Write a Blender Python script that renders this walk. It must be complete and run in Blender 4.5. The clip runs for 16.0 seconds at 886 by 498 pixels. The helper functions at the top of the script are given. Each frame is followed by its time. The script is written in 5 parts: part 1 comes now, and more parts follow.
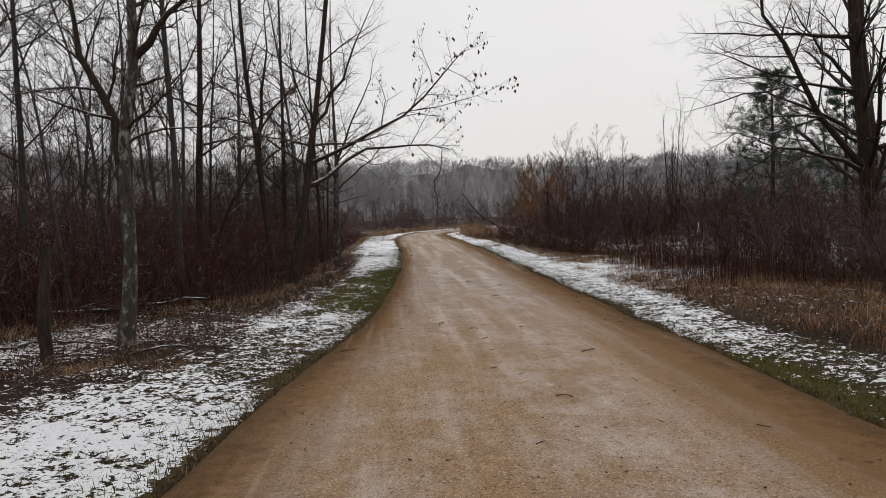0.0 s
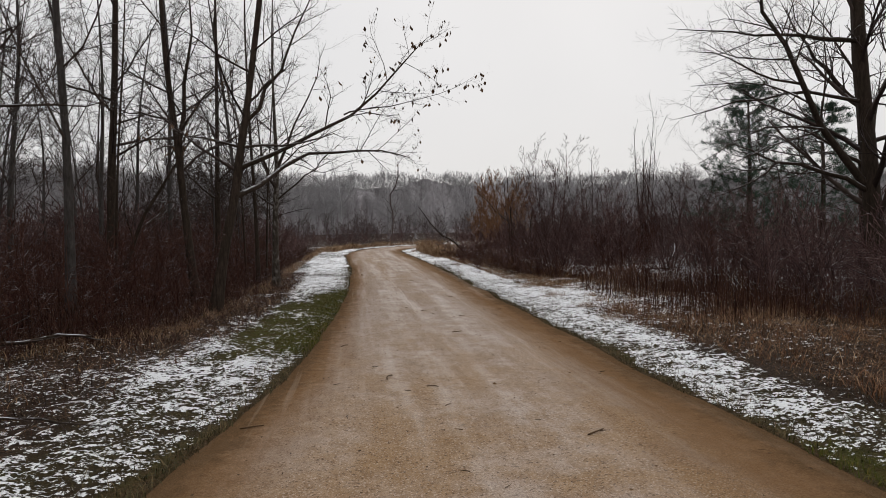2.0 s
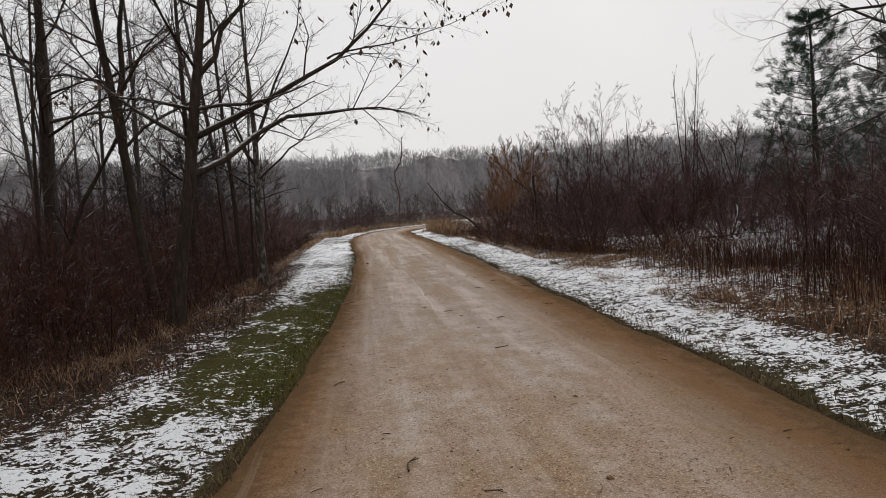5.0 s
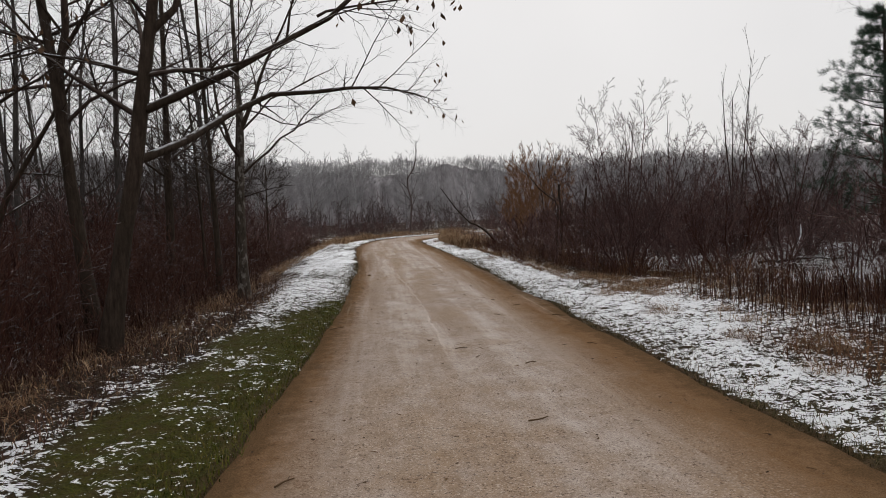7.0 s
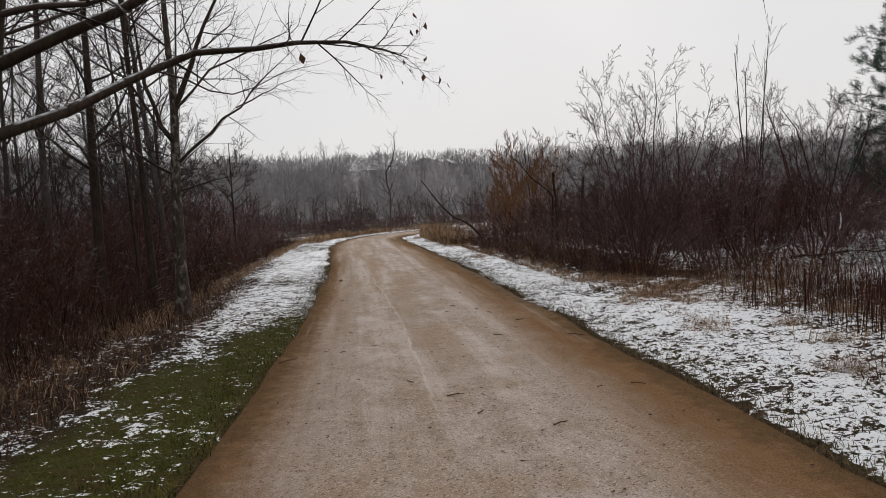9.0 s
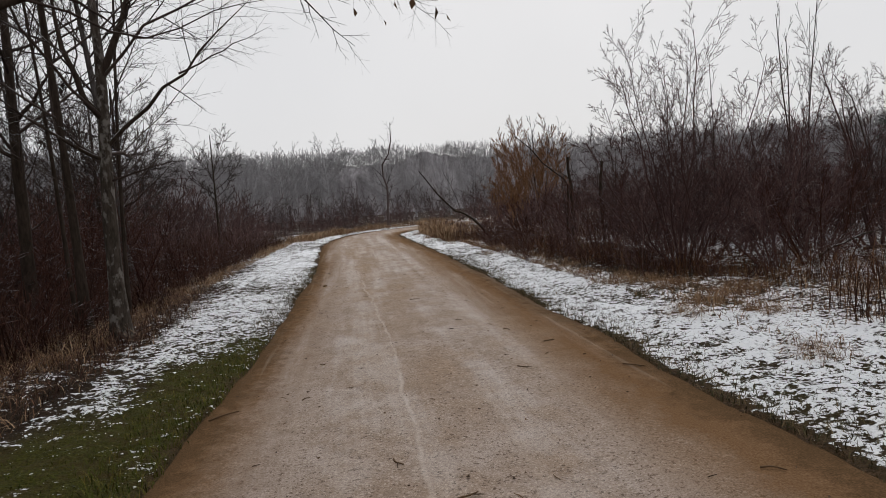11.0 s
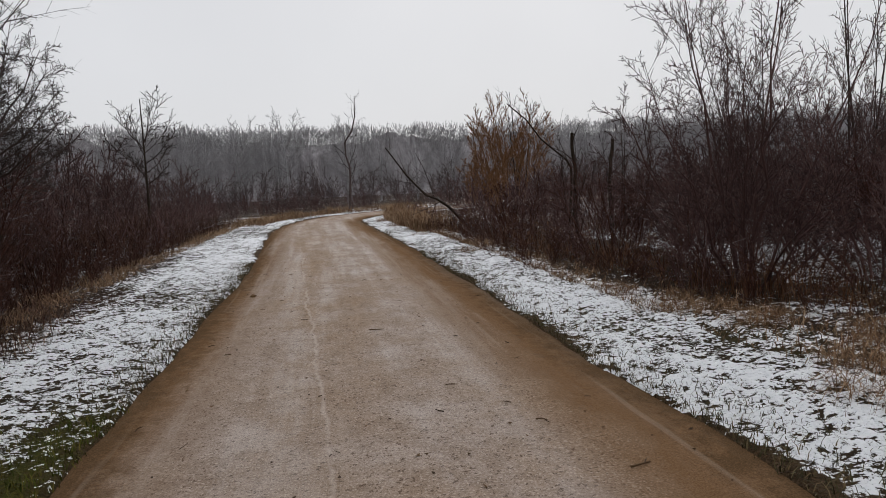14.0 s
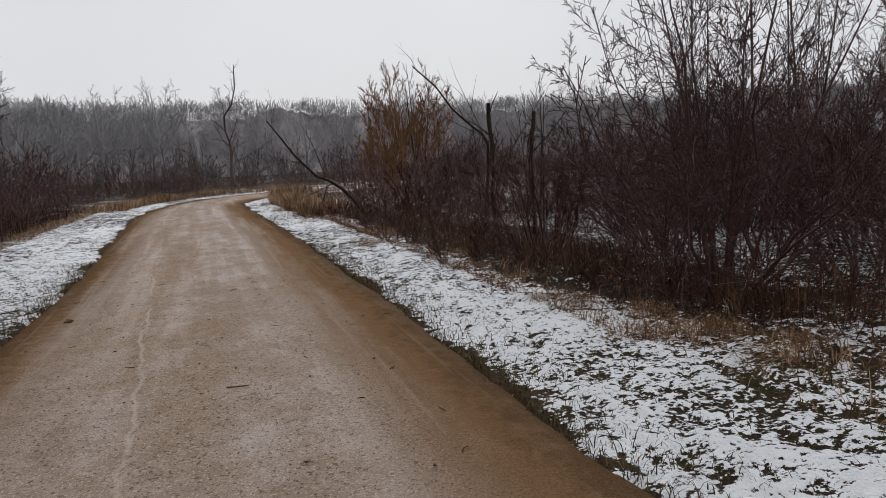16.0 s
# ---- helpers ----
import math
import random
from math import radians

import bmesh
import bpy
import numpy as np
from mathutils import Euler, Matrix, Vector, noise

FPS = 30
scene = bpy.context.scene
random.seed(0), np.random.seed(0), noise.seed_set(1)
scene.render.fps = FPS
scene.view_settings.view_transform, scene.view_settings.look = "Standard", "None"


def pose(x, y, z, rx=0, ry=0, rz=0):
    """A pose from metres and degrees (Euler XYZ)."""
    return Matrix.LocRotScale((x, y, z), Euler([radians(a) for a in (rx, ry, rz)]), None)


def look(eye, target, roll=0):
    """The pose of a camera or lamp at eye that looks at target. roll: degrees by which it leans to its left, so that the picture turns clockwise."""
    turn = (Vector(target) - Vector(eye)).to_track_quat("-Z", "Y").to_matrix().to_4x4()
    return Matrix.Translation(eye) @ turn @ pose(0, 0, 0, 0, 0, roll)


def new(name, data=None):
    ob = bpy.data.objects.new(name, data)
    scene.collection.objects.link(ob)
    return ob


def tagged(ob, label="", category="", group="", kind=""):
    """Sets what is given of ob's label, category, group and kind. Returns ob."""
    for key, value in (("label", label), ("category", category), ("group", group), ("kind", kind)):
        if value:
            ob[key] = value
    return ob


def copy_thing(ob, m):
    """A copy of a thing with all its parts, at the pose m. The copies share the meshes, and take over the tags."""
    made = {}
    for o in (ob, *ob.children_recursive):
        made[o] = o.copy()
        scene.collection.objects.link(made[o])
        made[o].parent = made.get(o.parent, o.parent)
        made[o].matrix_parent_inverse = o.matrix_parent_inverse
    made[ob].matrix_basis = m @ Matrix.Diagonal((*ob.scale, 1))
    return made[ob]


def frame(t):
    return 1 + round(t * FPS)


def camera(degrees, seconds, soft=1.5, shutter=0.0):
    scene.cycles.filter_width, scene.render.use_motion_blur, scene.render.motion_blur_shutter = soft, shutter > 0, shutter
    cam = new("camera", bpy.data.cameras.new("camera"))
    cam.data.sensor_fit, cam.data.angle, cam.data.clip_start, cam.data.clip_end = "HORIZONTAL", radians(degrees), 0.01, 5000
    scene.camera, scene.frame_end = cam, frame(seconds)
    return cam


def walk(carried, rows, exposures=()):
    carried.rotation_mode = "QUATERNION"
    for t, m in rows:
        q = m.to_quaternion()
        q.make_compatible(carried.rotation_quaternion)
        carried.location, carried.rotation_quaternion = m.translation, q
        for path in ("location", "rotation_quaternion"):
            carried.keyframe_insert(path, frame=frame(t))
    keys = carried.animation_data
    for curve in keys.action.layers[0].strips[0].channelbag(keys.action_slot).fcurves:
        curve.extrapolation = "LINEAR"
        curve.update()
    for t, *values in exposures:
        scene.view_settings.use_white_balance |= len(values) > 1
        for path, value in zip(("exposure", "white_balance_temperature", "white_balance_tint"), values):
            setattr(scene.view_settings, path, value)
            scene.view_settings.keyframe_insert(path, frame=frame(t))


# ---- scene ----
cam = camera(67.4, 16.0, soft=0.9)
METRES, EYE, TILT, LEAN, TURN = 18.3, 1.5, 0.0, 0.0, -3.9
ROWS = [
    (0.0, 0.0, 0.0, 0.0, -0.12, -3.56, 1.89),
    (0.5, 0.0009, 0.0321, 0.0011, -2.48, -2.97, 3.78),
    (1.0, 0.005, 0.0625, 0.002, -1.18, -3.09, 2.92),
    (1.5, 0.0017, 0.0936, 0.0015, -3.25, -0.6, -0.14),
    (2.0, 0.0037, 0.1265, 0.0009, -3.88, -2.35, 0.89),
    (2.5, -0.0001, 0.1568, -0.0011, -4.87, -2.18, 2.02),
    (3.0, 0.0043, 0.1883, -0.0003, -7.55, -2.25, 3.01),
    (3.5, 0.0038, 0.2166, -0.0008, -3.07, -3.57, 2.24),
    (4.0, 0.0027, 0.247, -0.0012, -3.76, -4.56, 3.87),
    (6.5, 0.0049, 0.4016, -0.0083, -1.92, -3.41, 4.06),
    (7.0, 0.007, 0.4362, -0.0084, -2.16, -3.31, 2.07),
    (7.5, 0.0022, 0.4655, -0.0112, -5.1, -3.46, 3.18),
    (8.0, 0.0041, 0.496, -0.0099, -3.41, -3.42, 2.4),
    (10.5, 0.0169, 0.656, -0.0146, -4.87, -4.26, 4.16),
    (11.0, 0.0179, 0.6831, -0.0163, -3.83, -4.21, 4.23),
    (11.5, 0.0193, 0.7129, -0.0166, 1.62, -5.89, 4.37),
    (12.0, 0.0202, 0.7449, -0.0166, -2.15, -5.9, 2.99),
    (12.5, 0.0208, 0.7744, -0.0162, 2.24, -6.04, 3.48),
    (13.0, 0.021, 0.8059, -0.0146, 0.62, -5.73, 3.1),
    (13.5, 0.0219, 0.8375, -0.0145, -3.46, -4.08, 1.99),
    (14.0, 0.0226, 0.8692, -0.017, -6.8, -5.78, 2.67),
    (14.5, 0.0254, 0.899, -0.0175, -17.33, -5.75, 1.86),
    (15.0, 0.0301, 0.9286, -0.016, -21.32, -6.03, 1.43),
    (15.5, 0.0324, 0.9594, -0.0164, -21.54, -7.04, 3.04),
    (16.0, 0.0361, 0.9896, -0.0173, -15.98, -7.96, 2.51),
]
walk(cam, [(t, pose(0, 0, EYE, TILT, LEAN, TURN) @ pose(METRES * x, METRES * y, METRES * z, 90 + pitch, roll, yaw)) for t, x, y, z, yaw, pitch, roll in ROWS],
     [(0.0, 0.0, 6500, 10), (8.0, 0.0, 6500, 10), (11.0, -0.05, 6400, 10), (16.0, -0.09, 6280, 10)])


# ---- world, sun ----
def make_world():
    w = bpy.data.worlds.new("overcast_sky")
    w.use_nodes = True
    scene.world = w
    nt = w.node_tree
    nt.nodes.clear()
    out = nt.nodes.new("ShaderNodeOutputWorld")
    bg = nt.nodes.new("ShaderNodeBackground")
    sky = nt.nodes.new("ShaderNodeTexSky")
    sky.sky_type, sky.sun_disc = "NISHITA", False
    sky.sun_elevation, sky.sun_rotation = radians(42), radians(20)
    sky.dust_density = 4.0
    dim = nt.nodes.new("ShaderNodeMixRGB")
    dim.blend_type, dim.inputs[0].default_value = "MULTIPLY", 1.0
    dim.inputs[2].default_value = (0.1, 0.1, 0.1, 1)
    tc = nt.nodes.new("ShaderNodeTexCoord")
    clouds = nt.nodes.new("ShaderNodeTexNoise")
    clouds.inputs["Scale"].default_value, clouds.inputs["Detail"].default_value = 1.6, 5
    ramp = nt.nodes.new("ShaderNodeValToRGB")
    ramp.color_ramp.elements[0].position, ramp.color_ramp.elements[0].color = 0.25, (0.715, 0.71, 0.715, 1)
    ramp.color_ramp.elements[1].position, ramp.color_ramp.elements[1].color = 0.75, (0.825, 0.818, 0.82, 1)
    mix = nt.nodes.new("ShaderNodeMixRGB")
    mix.inputs[0].default_value = 0.94
    nt.links.new(tc.outputs["Generated"], clouds.inputs["Vector"])
    nt.links.new(clouds.outputs[0], ramp.inputs[0])
    nt.links.new(sky.outputs[0], dim.inputs[1])
    nt.links.new(dim.outputs[0], mix.inputs[1])
    nt.links.new(ramp.outputs[0], mix.inputs[2])
    nt.links.new(mix.outputs[0], bg.inputs[0])
    sep = nt.nodes.new("ShaderNodeSeparateXYZ")
    high = nt.nodes.new("ShaderNodeMapRange")
    high.inputs["From Min"].default_value, high.inputs["From Max"].default_value = 0.38, 1.0
    high.inputs["To Min"].default_value, high.inputs["To Max"].default_value = SKY, SKY * ZENITH
    nt.links.new(tc.outputs["Generated"], sep.inputs[0])
    nt.links.new(sep.outputs[2], high.inputs["Value"])
    nt.links.new(high.outputs[0], bg.inputs[1])
    nt.links.new(bg.outputs[0], out.inputs[0])


SKY, ZENITH = 1.0, 2.1
make_world()
sun = new("sun", bpy.data.lights.new("sun", "SUN"))
sun.data.energy, sun.data.angle, sun.data.color = 0.6, radians(60), (1.0, 0.97, 0.93)
sun.matrix_basis = look((6, 14, 18), (0, 0, 0))


# ---- materials ----
class Nodes:
    """A few short ways to wire a material."""

    def __init__(self, name, rough=0.85):
        self.m = bpy.data.materials.new(name)
        self.m.use_nodes = True
        self.t = self.m.node_tree
        self.b = self.t.nodes["Principled BSDF"]
        self.b.inputs["Roughness"].default_value = rough
        self.b.inputs["Specular IOR Level"].default_value = 0.1

    def node(self, kind, **kw):
        return self.t.nodes.new(kind)

    def link(self, a, b):
        self.t.links.new(a, b)

    def coord(self, sx=1, sy=1, sz=1, which="Object"):
        tc = self.node("ShaderNodeTexCoord")
        mp = self.node("ShaderNodeMapping")
        mp.inputs["Scale"].default_value = (sx, sy, sz)
        self.link(tc.outputs[which], mp.inputs[0])
        return mp.outputs[0]

    def noise(self, vec, scale, detail=3, rough=0.55):
        n = self.node("ShaderNodeTexNoise")
        n.inputs["Scale"].default_value, n.inputs["Detail"].default_value = scale, detail
        n.inputs["Roughness"].default_value = rough
        if vec is not None:
            self.link(vec, n.inputs["Vector"])
        return n.outputs[0]

    def ramp(self, fac, *stops):
        r = self.node("ShaderNodeValToRGB")
        while len(r.color_ramp.elements) < len(stops):
            r.color_ramp.elements.new(0.5)
        for e, (p, c) in zip(r.color_ramp.elements, stops):
            e.position = p
            e.color = (*c, 1) if isinstance(c, tuple) else (c, c, c, 1)
        self.link(fac, r.inputs[0])
        return r.outputs[0]

    def math(self, op, a, b=None, clamp=False):
        n = self.node("ShaderNodeMath")
        n.operation, n.use_clamp = op, clamp
        for i, v in enumerate((a, b)):
            if v is None:
                continue
            if isinstance(v, (int, float)):
                n.inputs[i].default_value = v
            else:
                self.link(v, n.inputs[i])
        return n.outputs[0]

    def mix(self, fac, a, b, mode="MIX"):
        n = self.node("ShaderNodeMixRGB")
        n.blend_type = mode
        for i, v in enumerate((fac, a, b)):
            if isinstance(v, tuple):
                n.inputs[i].default_value = (*v, 1)
            elif isinstance(v, (int, float)):
                n.inputs[i].default_value = v
            else:
                self.link(v, n.inputs[i])
        return n.outputs[0]

    def attr(self, name):
        n = self.node("ShaderNodeAttribute")
        n.attribute_name = name
        return n.outputs["Fac"]

    def up(self):
        g = self.node("ShaderNodeNewGeometry")
        s = self.node("ShaderNodeSeparateXYZ")
        self.link(g.outputs["Normal"], s.inputs[0])
        return s.outputs[2]

    def island(self):
        return self.node("ShaderNodeNewGeometry").outputs["Random Per Island"]

    def bump(self, height, strength=0.5, dist=0.02):
        n = self.node("ShaderNodeBump")
        n.inputs["Strength"].default_value, n.inputs["Distance"].default_value = strength, dist
        self.link(height, n.inputs["Height"])
        self.link(n.outputs[0], self.b.inputs["Normal"])

    def colour(self, c):
        self.link(c, self.b.inputs["Base Color"])
        return self.m


def bark(name, dark, light, snow=0.55, patch=None):
    """Furrowed bark; snow lies on what faces up."""
    k = Nodes(name, 0.9)
    v = k.coord(1, 1, 0.25)
    n = k.noise(v, 22, 5, 0.65)
    c = k.ramp(n, (0.3, dark), (0.7, light))
    big = k.noise(k.coord(), 1.7, 3)
    c = k.mix(k.ramp(big, (0.4, 0.0), (0.7, 0.5)), c, tuple(0.5 * a + b for a, b in zip(dark, (0.012, 0.011, 0.006))))
    if patch:
        p = k.noise(k.coord(1, 1, 0.6), 11, 4, 0.6)
        c = k.mix(k.ramp(p, (0.53, 0.0), (0.62, 0.85)), c, patch)
    s = k.math("MULTIPLY", k.ramp(k.up(), (0.5, 0.0), (0.8, 1.0)), k.ramp(k.noise(k.coord(), 6, 3), (0.45, 0.0), (0.6, 1.0)))
    c = k.mix(k.math("MULTIPLY", s, snow), c, (0.75, 0.77, 0.8))
    k.bump(n, 0.7, 0.02)
    return k.colour(c)


def stems(name, a, b, c3, snow=0.25):
    """Thin twigs, each of its own shade."""
    k = Nodes(name, 0.8)
    c = k.ramp(k.island(), (0.0, a), (0.5, b), (1.0, c3))
    n = k.noise(k.coord(), 14, 3)
    c = k.mix(0.5, c, k.ramp(n, (0.3, 0.35), (0.7, 1.0)), "MULTIPLY")
    s = k.math("MULTIPLY", k.ramp(k.up(), (0.55, 0.0), (0.8, 1.0)), k.ramp(k.noise(k.coord(), 5, 3), (0.5, 0.0), (0.62, 1.0)))
    c = k.mix(k.math("MULTIPLY", s, snow), c, (0.75, 0.77, 0.8))
    return k.colour(c)


def blades(name, a, b, c3):
    k = Nodes(name, 0.75)
    c = k.ramp(k.island(), (0.0, a), (0.5, b), (1.0, c3))
    c = k.mix(0.35, c, k.ramp(k.noise(k.coord(), 3, 3), (0.3, 0.3), (0.7, 1.0)), "MULTIPLY")
    return k.colour(c)


def path_material():
    k = Nodes("crushed_stone", 0.8)
    uv = k.node("ShaderNodeUVMap")
    uv.uv_map = "along"
    sep = k.node("ShaderNodeSeparateXYZ")
    k.link(uv.outputs[0], sep.inputs[0])
    u, v = sep.outputs[0], sep.outputs[1]
    o = k.coord()
    fine = k.noise(o, 95, 4, 0.7)
    mid = k.noise(o, 9, 5, 0.65)
    big = k.noise(k.coord(1, 0.45, 1), 1.15, 4, 0.6)
    streak = k.noise(k.coord(3.2, 0.16, 1), 1.0, 4, 0.6)
    blot = k.noise(k.coord(1, 0.7, 1), 2.6, 5, 0.7)
    tan = k.ramp(mid, (0.2, (0.15, 0.087, 0.04)), (0.5, (0.222, 0.137, 0.069)), (0.8, (0.29, 0.192, 0.108)))
    grey = k.ramp(mid, (0.2, (0.175, 0.130, 0.102)), (0.5, (0.250, 0.196, 0.160)), (0.8, (0.33, 0.27, 0.23)))
    along = k.math("ADD", k.ramp(k.math("MULTIPLY", v, 0.04), (0.28, 0.0), (0.6, 0.95), (0.95, 0.75)), k.math("MULTIPLY", k.math("SUBTRACT", big, 0.5), 1.6))
    # Wet sheen along the path, painted as two pale grey strips.
    sheen_lane = k.ramp(k.math("ADD", u, k.math("MULTIPLY", k.math("SUBTRACT", big, 0.5), 0.2)), (0.05, 0.0), (0.14, 0.7), (0.30, 0.2), (0.48, 0.3), (0.66, 0.9), (0.80, 0.0))
    sheen_lane = k.math("MULTIPLY", sheen_lane, k.ramp(blot, (0.35, 0.25), (0.62, 1.0)))
    c = k.mix(k.math("MULTIPLY", k.math("ADD", k.math("MULTIPLY", along, 0.75), k.math("MULTIPLY", sheen_lane, 0.5)), 1.0, True), tan, grey)
    c = k.mix(k.math("MULTIPLY", sheen_lane, 0.30), c, (0.40, 0.345, 0.31))
    pale = k.math("MULTIPLY", k.ramp(blot, (0.44, 0.0), (0.68, 0.4)), k.ramp(big, (0.42, 0.0), (0.56, 1.0)))
    c = k.mix(pale, c, (0.43, 0.37, 0.33))
    c = k.mix(k.ramp(fine, (0.36, 0.6), (0.58, 0.0)), c, (0.085, 0.053, 0.03), "MIX")
    c = k.mix(k.ramp(k.noise(o, 60, 2), (0.55, 0.0), (0.66, 0.55)), c, (0.42, 0.35, 0.29))
    c = k.mix(k.ramp(k.noise(o, 38, 3, 0.7), (0.36, 0.8), (0.43, 0.0)), c, (0.055, 0.032, 0.018))
    side = k.math("ABSOLUTE", k.math("SUBTRACT", k.math("ADD", u, k.math("MULTIPLY", k.math("SUBTRACT", mid, 0.5), 0.08)), 0.465))
    edge = k.ramp(k.math("ADD", side, k.math("MULTIPLY", k.math("SUBTRACT", blot, 0.5), 0.24)), (0.25, 0.0), (0.42, 0.95))
    c = k.mix(edge, c, k.ramp(fine, (0.3, (0.075, 0.04, 0.018)), (0.7, (0.172, 0.1, 0.051))))
    inset = k.math("SUBTRACT", 0.5, k.math("ABSOLUTE", k.math("SUBTRACT", u, 0.5)))
    rim = k.ramp(k.math("ADD", inset, k.math("MULTIPLY", k.math("SUBTRACT", k.math("ADD", mid, blot), 1.0), 0.16)), (0.0, 1.0), (0.025, 0.92), (0.09, 0.0))
    c = k.mix(rim, c, k.ramp(fine, (0.3, (0.042, 0.025, 0.012)), (0.7, (0.115, 0.069, 0.036))))
    rut = k.ramp(k.noise(k.coord(7, 0.16, 1), 1.0, 3), (0.62, 0.0), (0.70, 0.18))
    c = k.mix(rut, c, (0.33, 0.27, 0.22))
    # a thin pale seam wanders along the middle
    at = k.node("ShaderNodeSeparateXYZ")
    k.link(o, at.inputs[0])
    bend = k.math("MULTIPLY", k.math("MAXIMUM", k.math("SUBTRACT", at.outputs[1], 20.0), 0.0), 0.037)
    wander = k.math("MULTIPLY", k.math("SUBTRACT", k.noise(k.coord(0.2, 1, 1), 1.6, 5, 0.6), 0.5), 0.22)
    gap = k.math("ABSOLUTE", k.math("SUBTRACT", k.math("ADD", k.math("ADD", at.outputs[0], bend), wander), 1.45))
    seam = k.math("MULTIPLY", k.ramp(gap, (0.004, 0.42), (0.022, 0.0)), k.ramp(k.noise(k.coord(0.3, 1, 1), 0.9, 4, 0.7), (0.42, 0.0), (0.55, 1.0)))
    seam = k.math("MULTIPLY", seam, k.ramp(k.math("MULTIPLY", at.outputs[1], 0.02), (0.28, 0.0), (0.33, 1.0)))
    c = k.mix(seam, c, (0.42, 0.36, 0.31))
    k.link(k.ramp(streak, (0.4, 0.85), (0.65, 0.5)), k.b.inputs["Roughness"])
    k.link(k.math("MULTIPLY", k.ramp(k.math("MULTIPLY", streak, blot), (0.24, 0.06), (0.36, 0.32)), k.math("SUBTRACT", 1.0, edge)), k.b.inputs["Specular IOR Level"])
    k.bump(k.math("ADD", k.math("MULTIPLY", fine, 0.7), mid), 0.8, 0.014)
    return k.colour(c)


def ground_material():
    """Turf and leaf litter, with a thin broken cover of snow: 'cover' is how much of it lies, 'lump' its relief, 'turf' how green."""
    k = Nodes("snowy_turf", 0.9)
    o = k.coord()
    cover, lump, turf = k.attr("cover"), k.attr("lump"), k.attr("turf")
    fine = k.noise(o, 55, 4, 0.7)
    mid = k.noise(k.coord(0.8, 1, 1), 29, 3, 0.62)
    soil = k.attr("soil")
    grass = k.ramp(fine, (0.3, (0.016, 0.015, 0.002)), (0.5, (0.042, 0.043, 0.005)), (0.7, (0.092, 0.078, 0.014)))
    grass = k.mix(k.ramp(k.noise(o, 4.5, 4, 0.65), (0.42, 0.0), (0.66, 0.75)), grass, (0.052, 0.031, 0.012))
    litter = k.ramp(fine, (0.3, (0.009, 0.006, 0.004)), (0.55, (0.032, 0.019, 0.011)), (0.75, (0.085, 0.053, 0.032)))
    base = k.mix(turf, litter, grass)
    base = k.mix(k.math("MULTIPLY", soil, k.ramp(mid, (0.3, 1.0), (0.65, 0.45))), base, k.ramp(fine, (0.3, (0.03, 0.02, 0.009)), (0.7, (0.11, 0.065, 0.032))))
    s = k.math("ADD", k.math("ADD", k.math("MULTIPLY", lump, 0.75), k.math("MULTIPLY", mid, 1.7)), k.math("MULTIPLY", fine, 0.55))
    s = k.math("ADD", s, k.math("MULTIPLY", k.noise(k.coord(0.75, 1.1, 1), 13, 2), 1.0))
    s = k.math("ADD", s, k.math("SUBTRACT", cover, 2.66))
    mask = k.ramp(s, (0.0, 0.0), (0.03, 0.55), (0.09, 1.0))
    white = k.ramp(mid, (0.3, (0.78, 0.795, 0.82)), (0.7, (0.89, 0.895, 0.905)))
    c = k.mix(mask, base, white)
    k.bump(k.math("ADD", k.math("MULTIPLY", s, 0.8), k.math("MULTIPLY", fine, 0.3)), 1.0, 0.05)
    return k.colour(c)


PATH = path_material()
GROUND = ground_material()
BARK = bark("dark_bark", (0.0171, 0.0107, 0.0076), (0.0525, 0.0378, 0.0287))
BARK_PALE = bark("pale_bark", (0.016, 0.011, 0.008), (0.075, 0.06, 0.048), patch=(0.15, 0.135, 0.12))
BARK_PATCH = bark("patchy_bark", (0.02, 0.016, 0.013), (0.085, 0.07, 0.06), patch=(0.19, 0.18, 0.16))
BARK_WOOD = bark("wood_bark", (0.0263, 0.0223, 0.0203), (0.0810, 0.0709, 0.0658))
# Haze over the far trees is put into these pale greys.
BARK_HAZED = stems("hazed_bark", (0.2295, 0.2167, 0.221), (0.306, 0.2932, 0.2975), (0.37, 0.36, 0.37), 0.12)
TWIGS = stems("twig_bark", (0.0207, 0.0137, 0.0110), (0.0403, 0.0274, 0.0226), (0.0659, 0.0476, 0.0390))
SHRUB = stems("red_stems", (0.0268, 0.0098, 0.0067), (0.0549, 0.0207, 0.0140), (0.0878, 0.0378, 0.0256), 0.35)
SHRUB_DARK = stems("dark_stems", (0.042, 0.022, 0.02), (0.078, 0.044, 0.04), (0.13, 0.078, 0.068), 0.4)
# Stem colour greyed to carry distance haze; snow still lies on top.
SHRUB_HAZE = stems("hazed_stems", (0.06, 0.043, 0.041), (0.09, 0.067, 0.063), (0.13, 0.1, 0.095), 0.5)
BUSH_TWIGS = stems("bush_twigs", (0.034, 0.017, 0.015), (0.06, 0.032, 0.028), (0.095, 0.053, 0.047), 0.12)
MAROON = stems("maroon_stems", (0.056, 0.027, 0.025), (0.1, 0.054, 0.05), (0.155, 0.092, 0.083), 0.35)
RUST = stems("rust_stems", (0.135, 0.06, 0.026), (0.19, 0.092, 0.042), (0.24, 0.135, 0.07), 0.1)
NEEDLES = blades("pine_needles", (0.02, 0.045, 0.03), (0.035, 0.065, 0.04), (0.06, 0.09, 0.06))
DEAD_LEAF = blades("dead_leaf", (0.035, 0.02, 0.012), (0.07, 0.04, 0.022), (0.12, 0.07, 0.04))
STRAW = blades("dry_grass", (0.11, 0.058, 0.030), (0.23, 0.138, 0.075), (0.38, 0.27, 0.17))
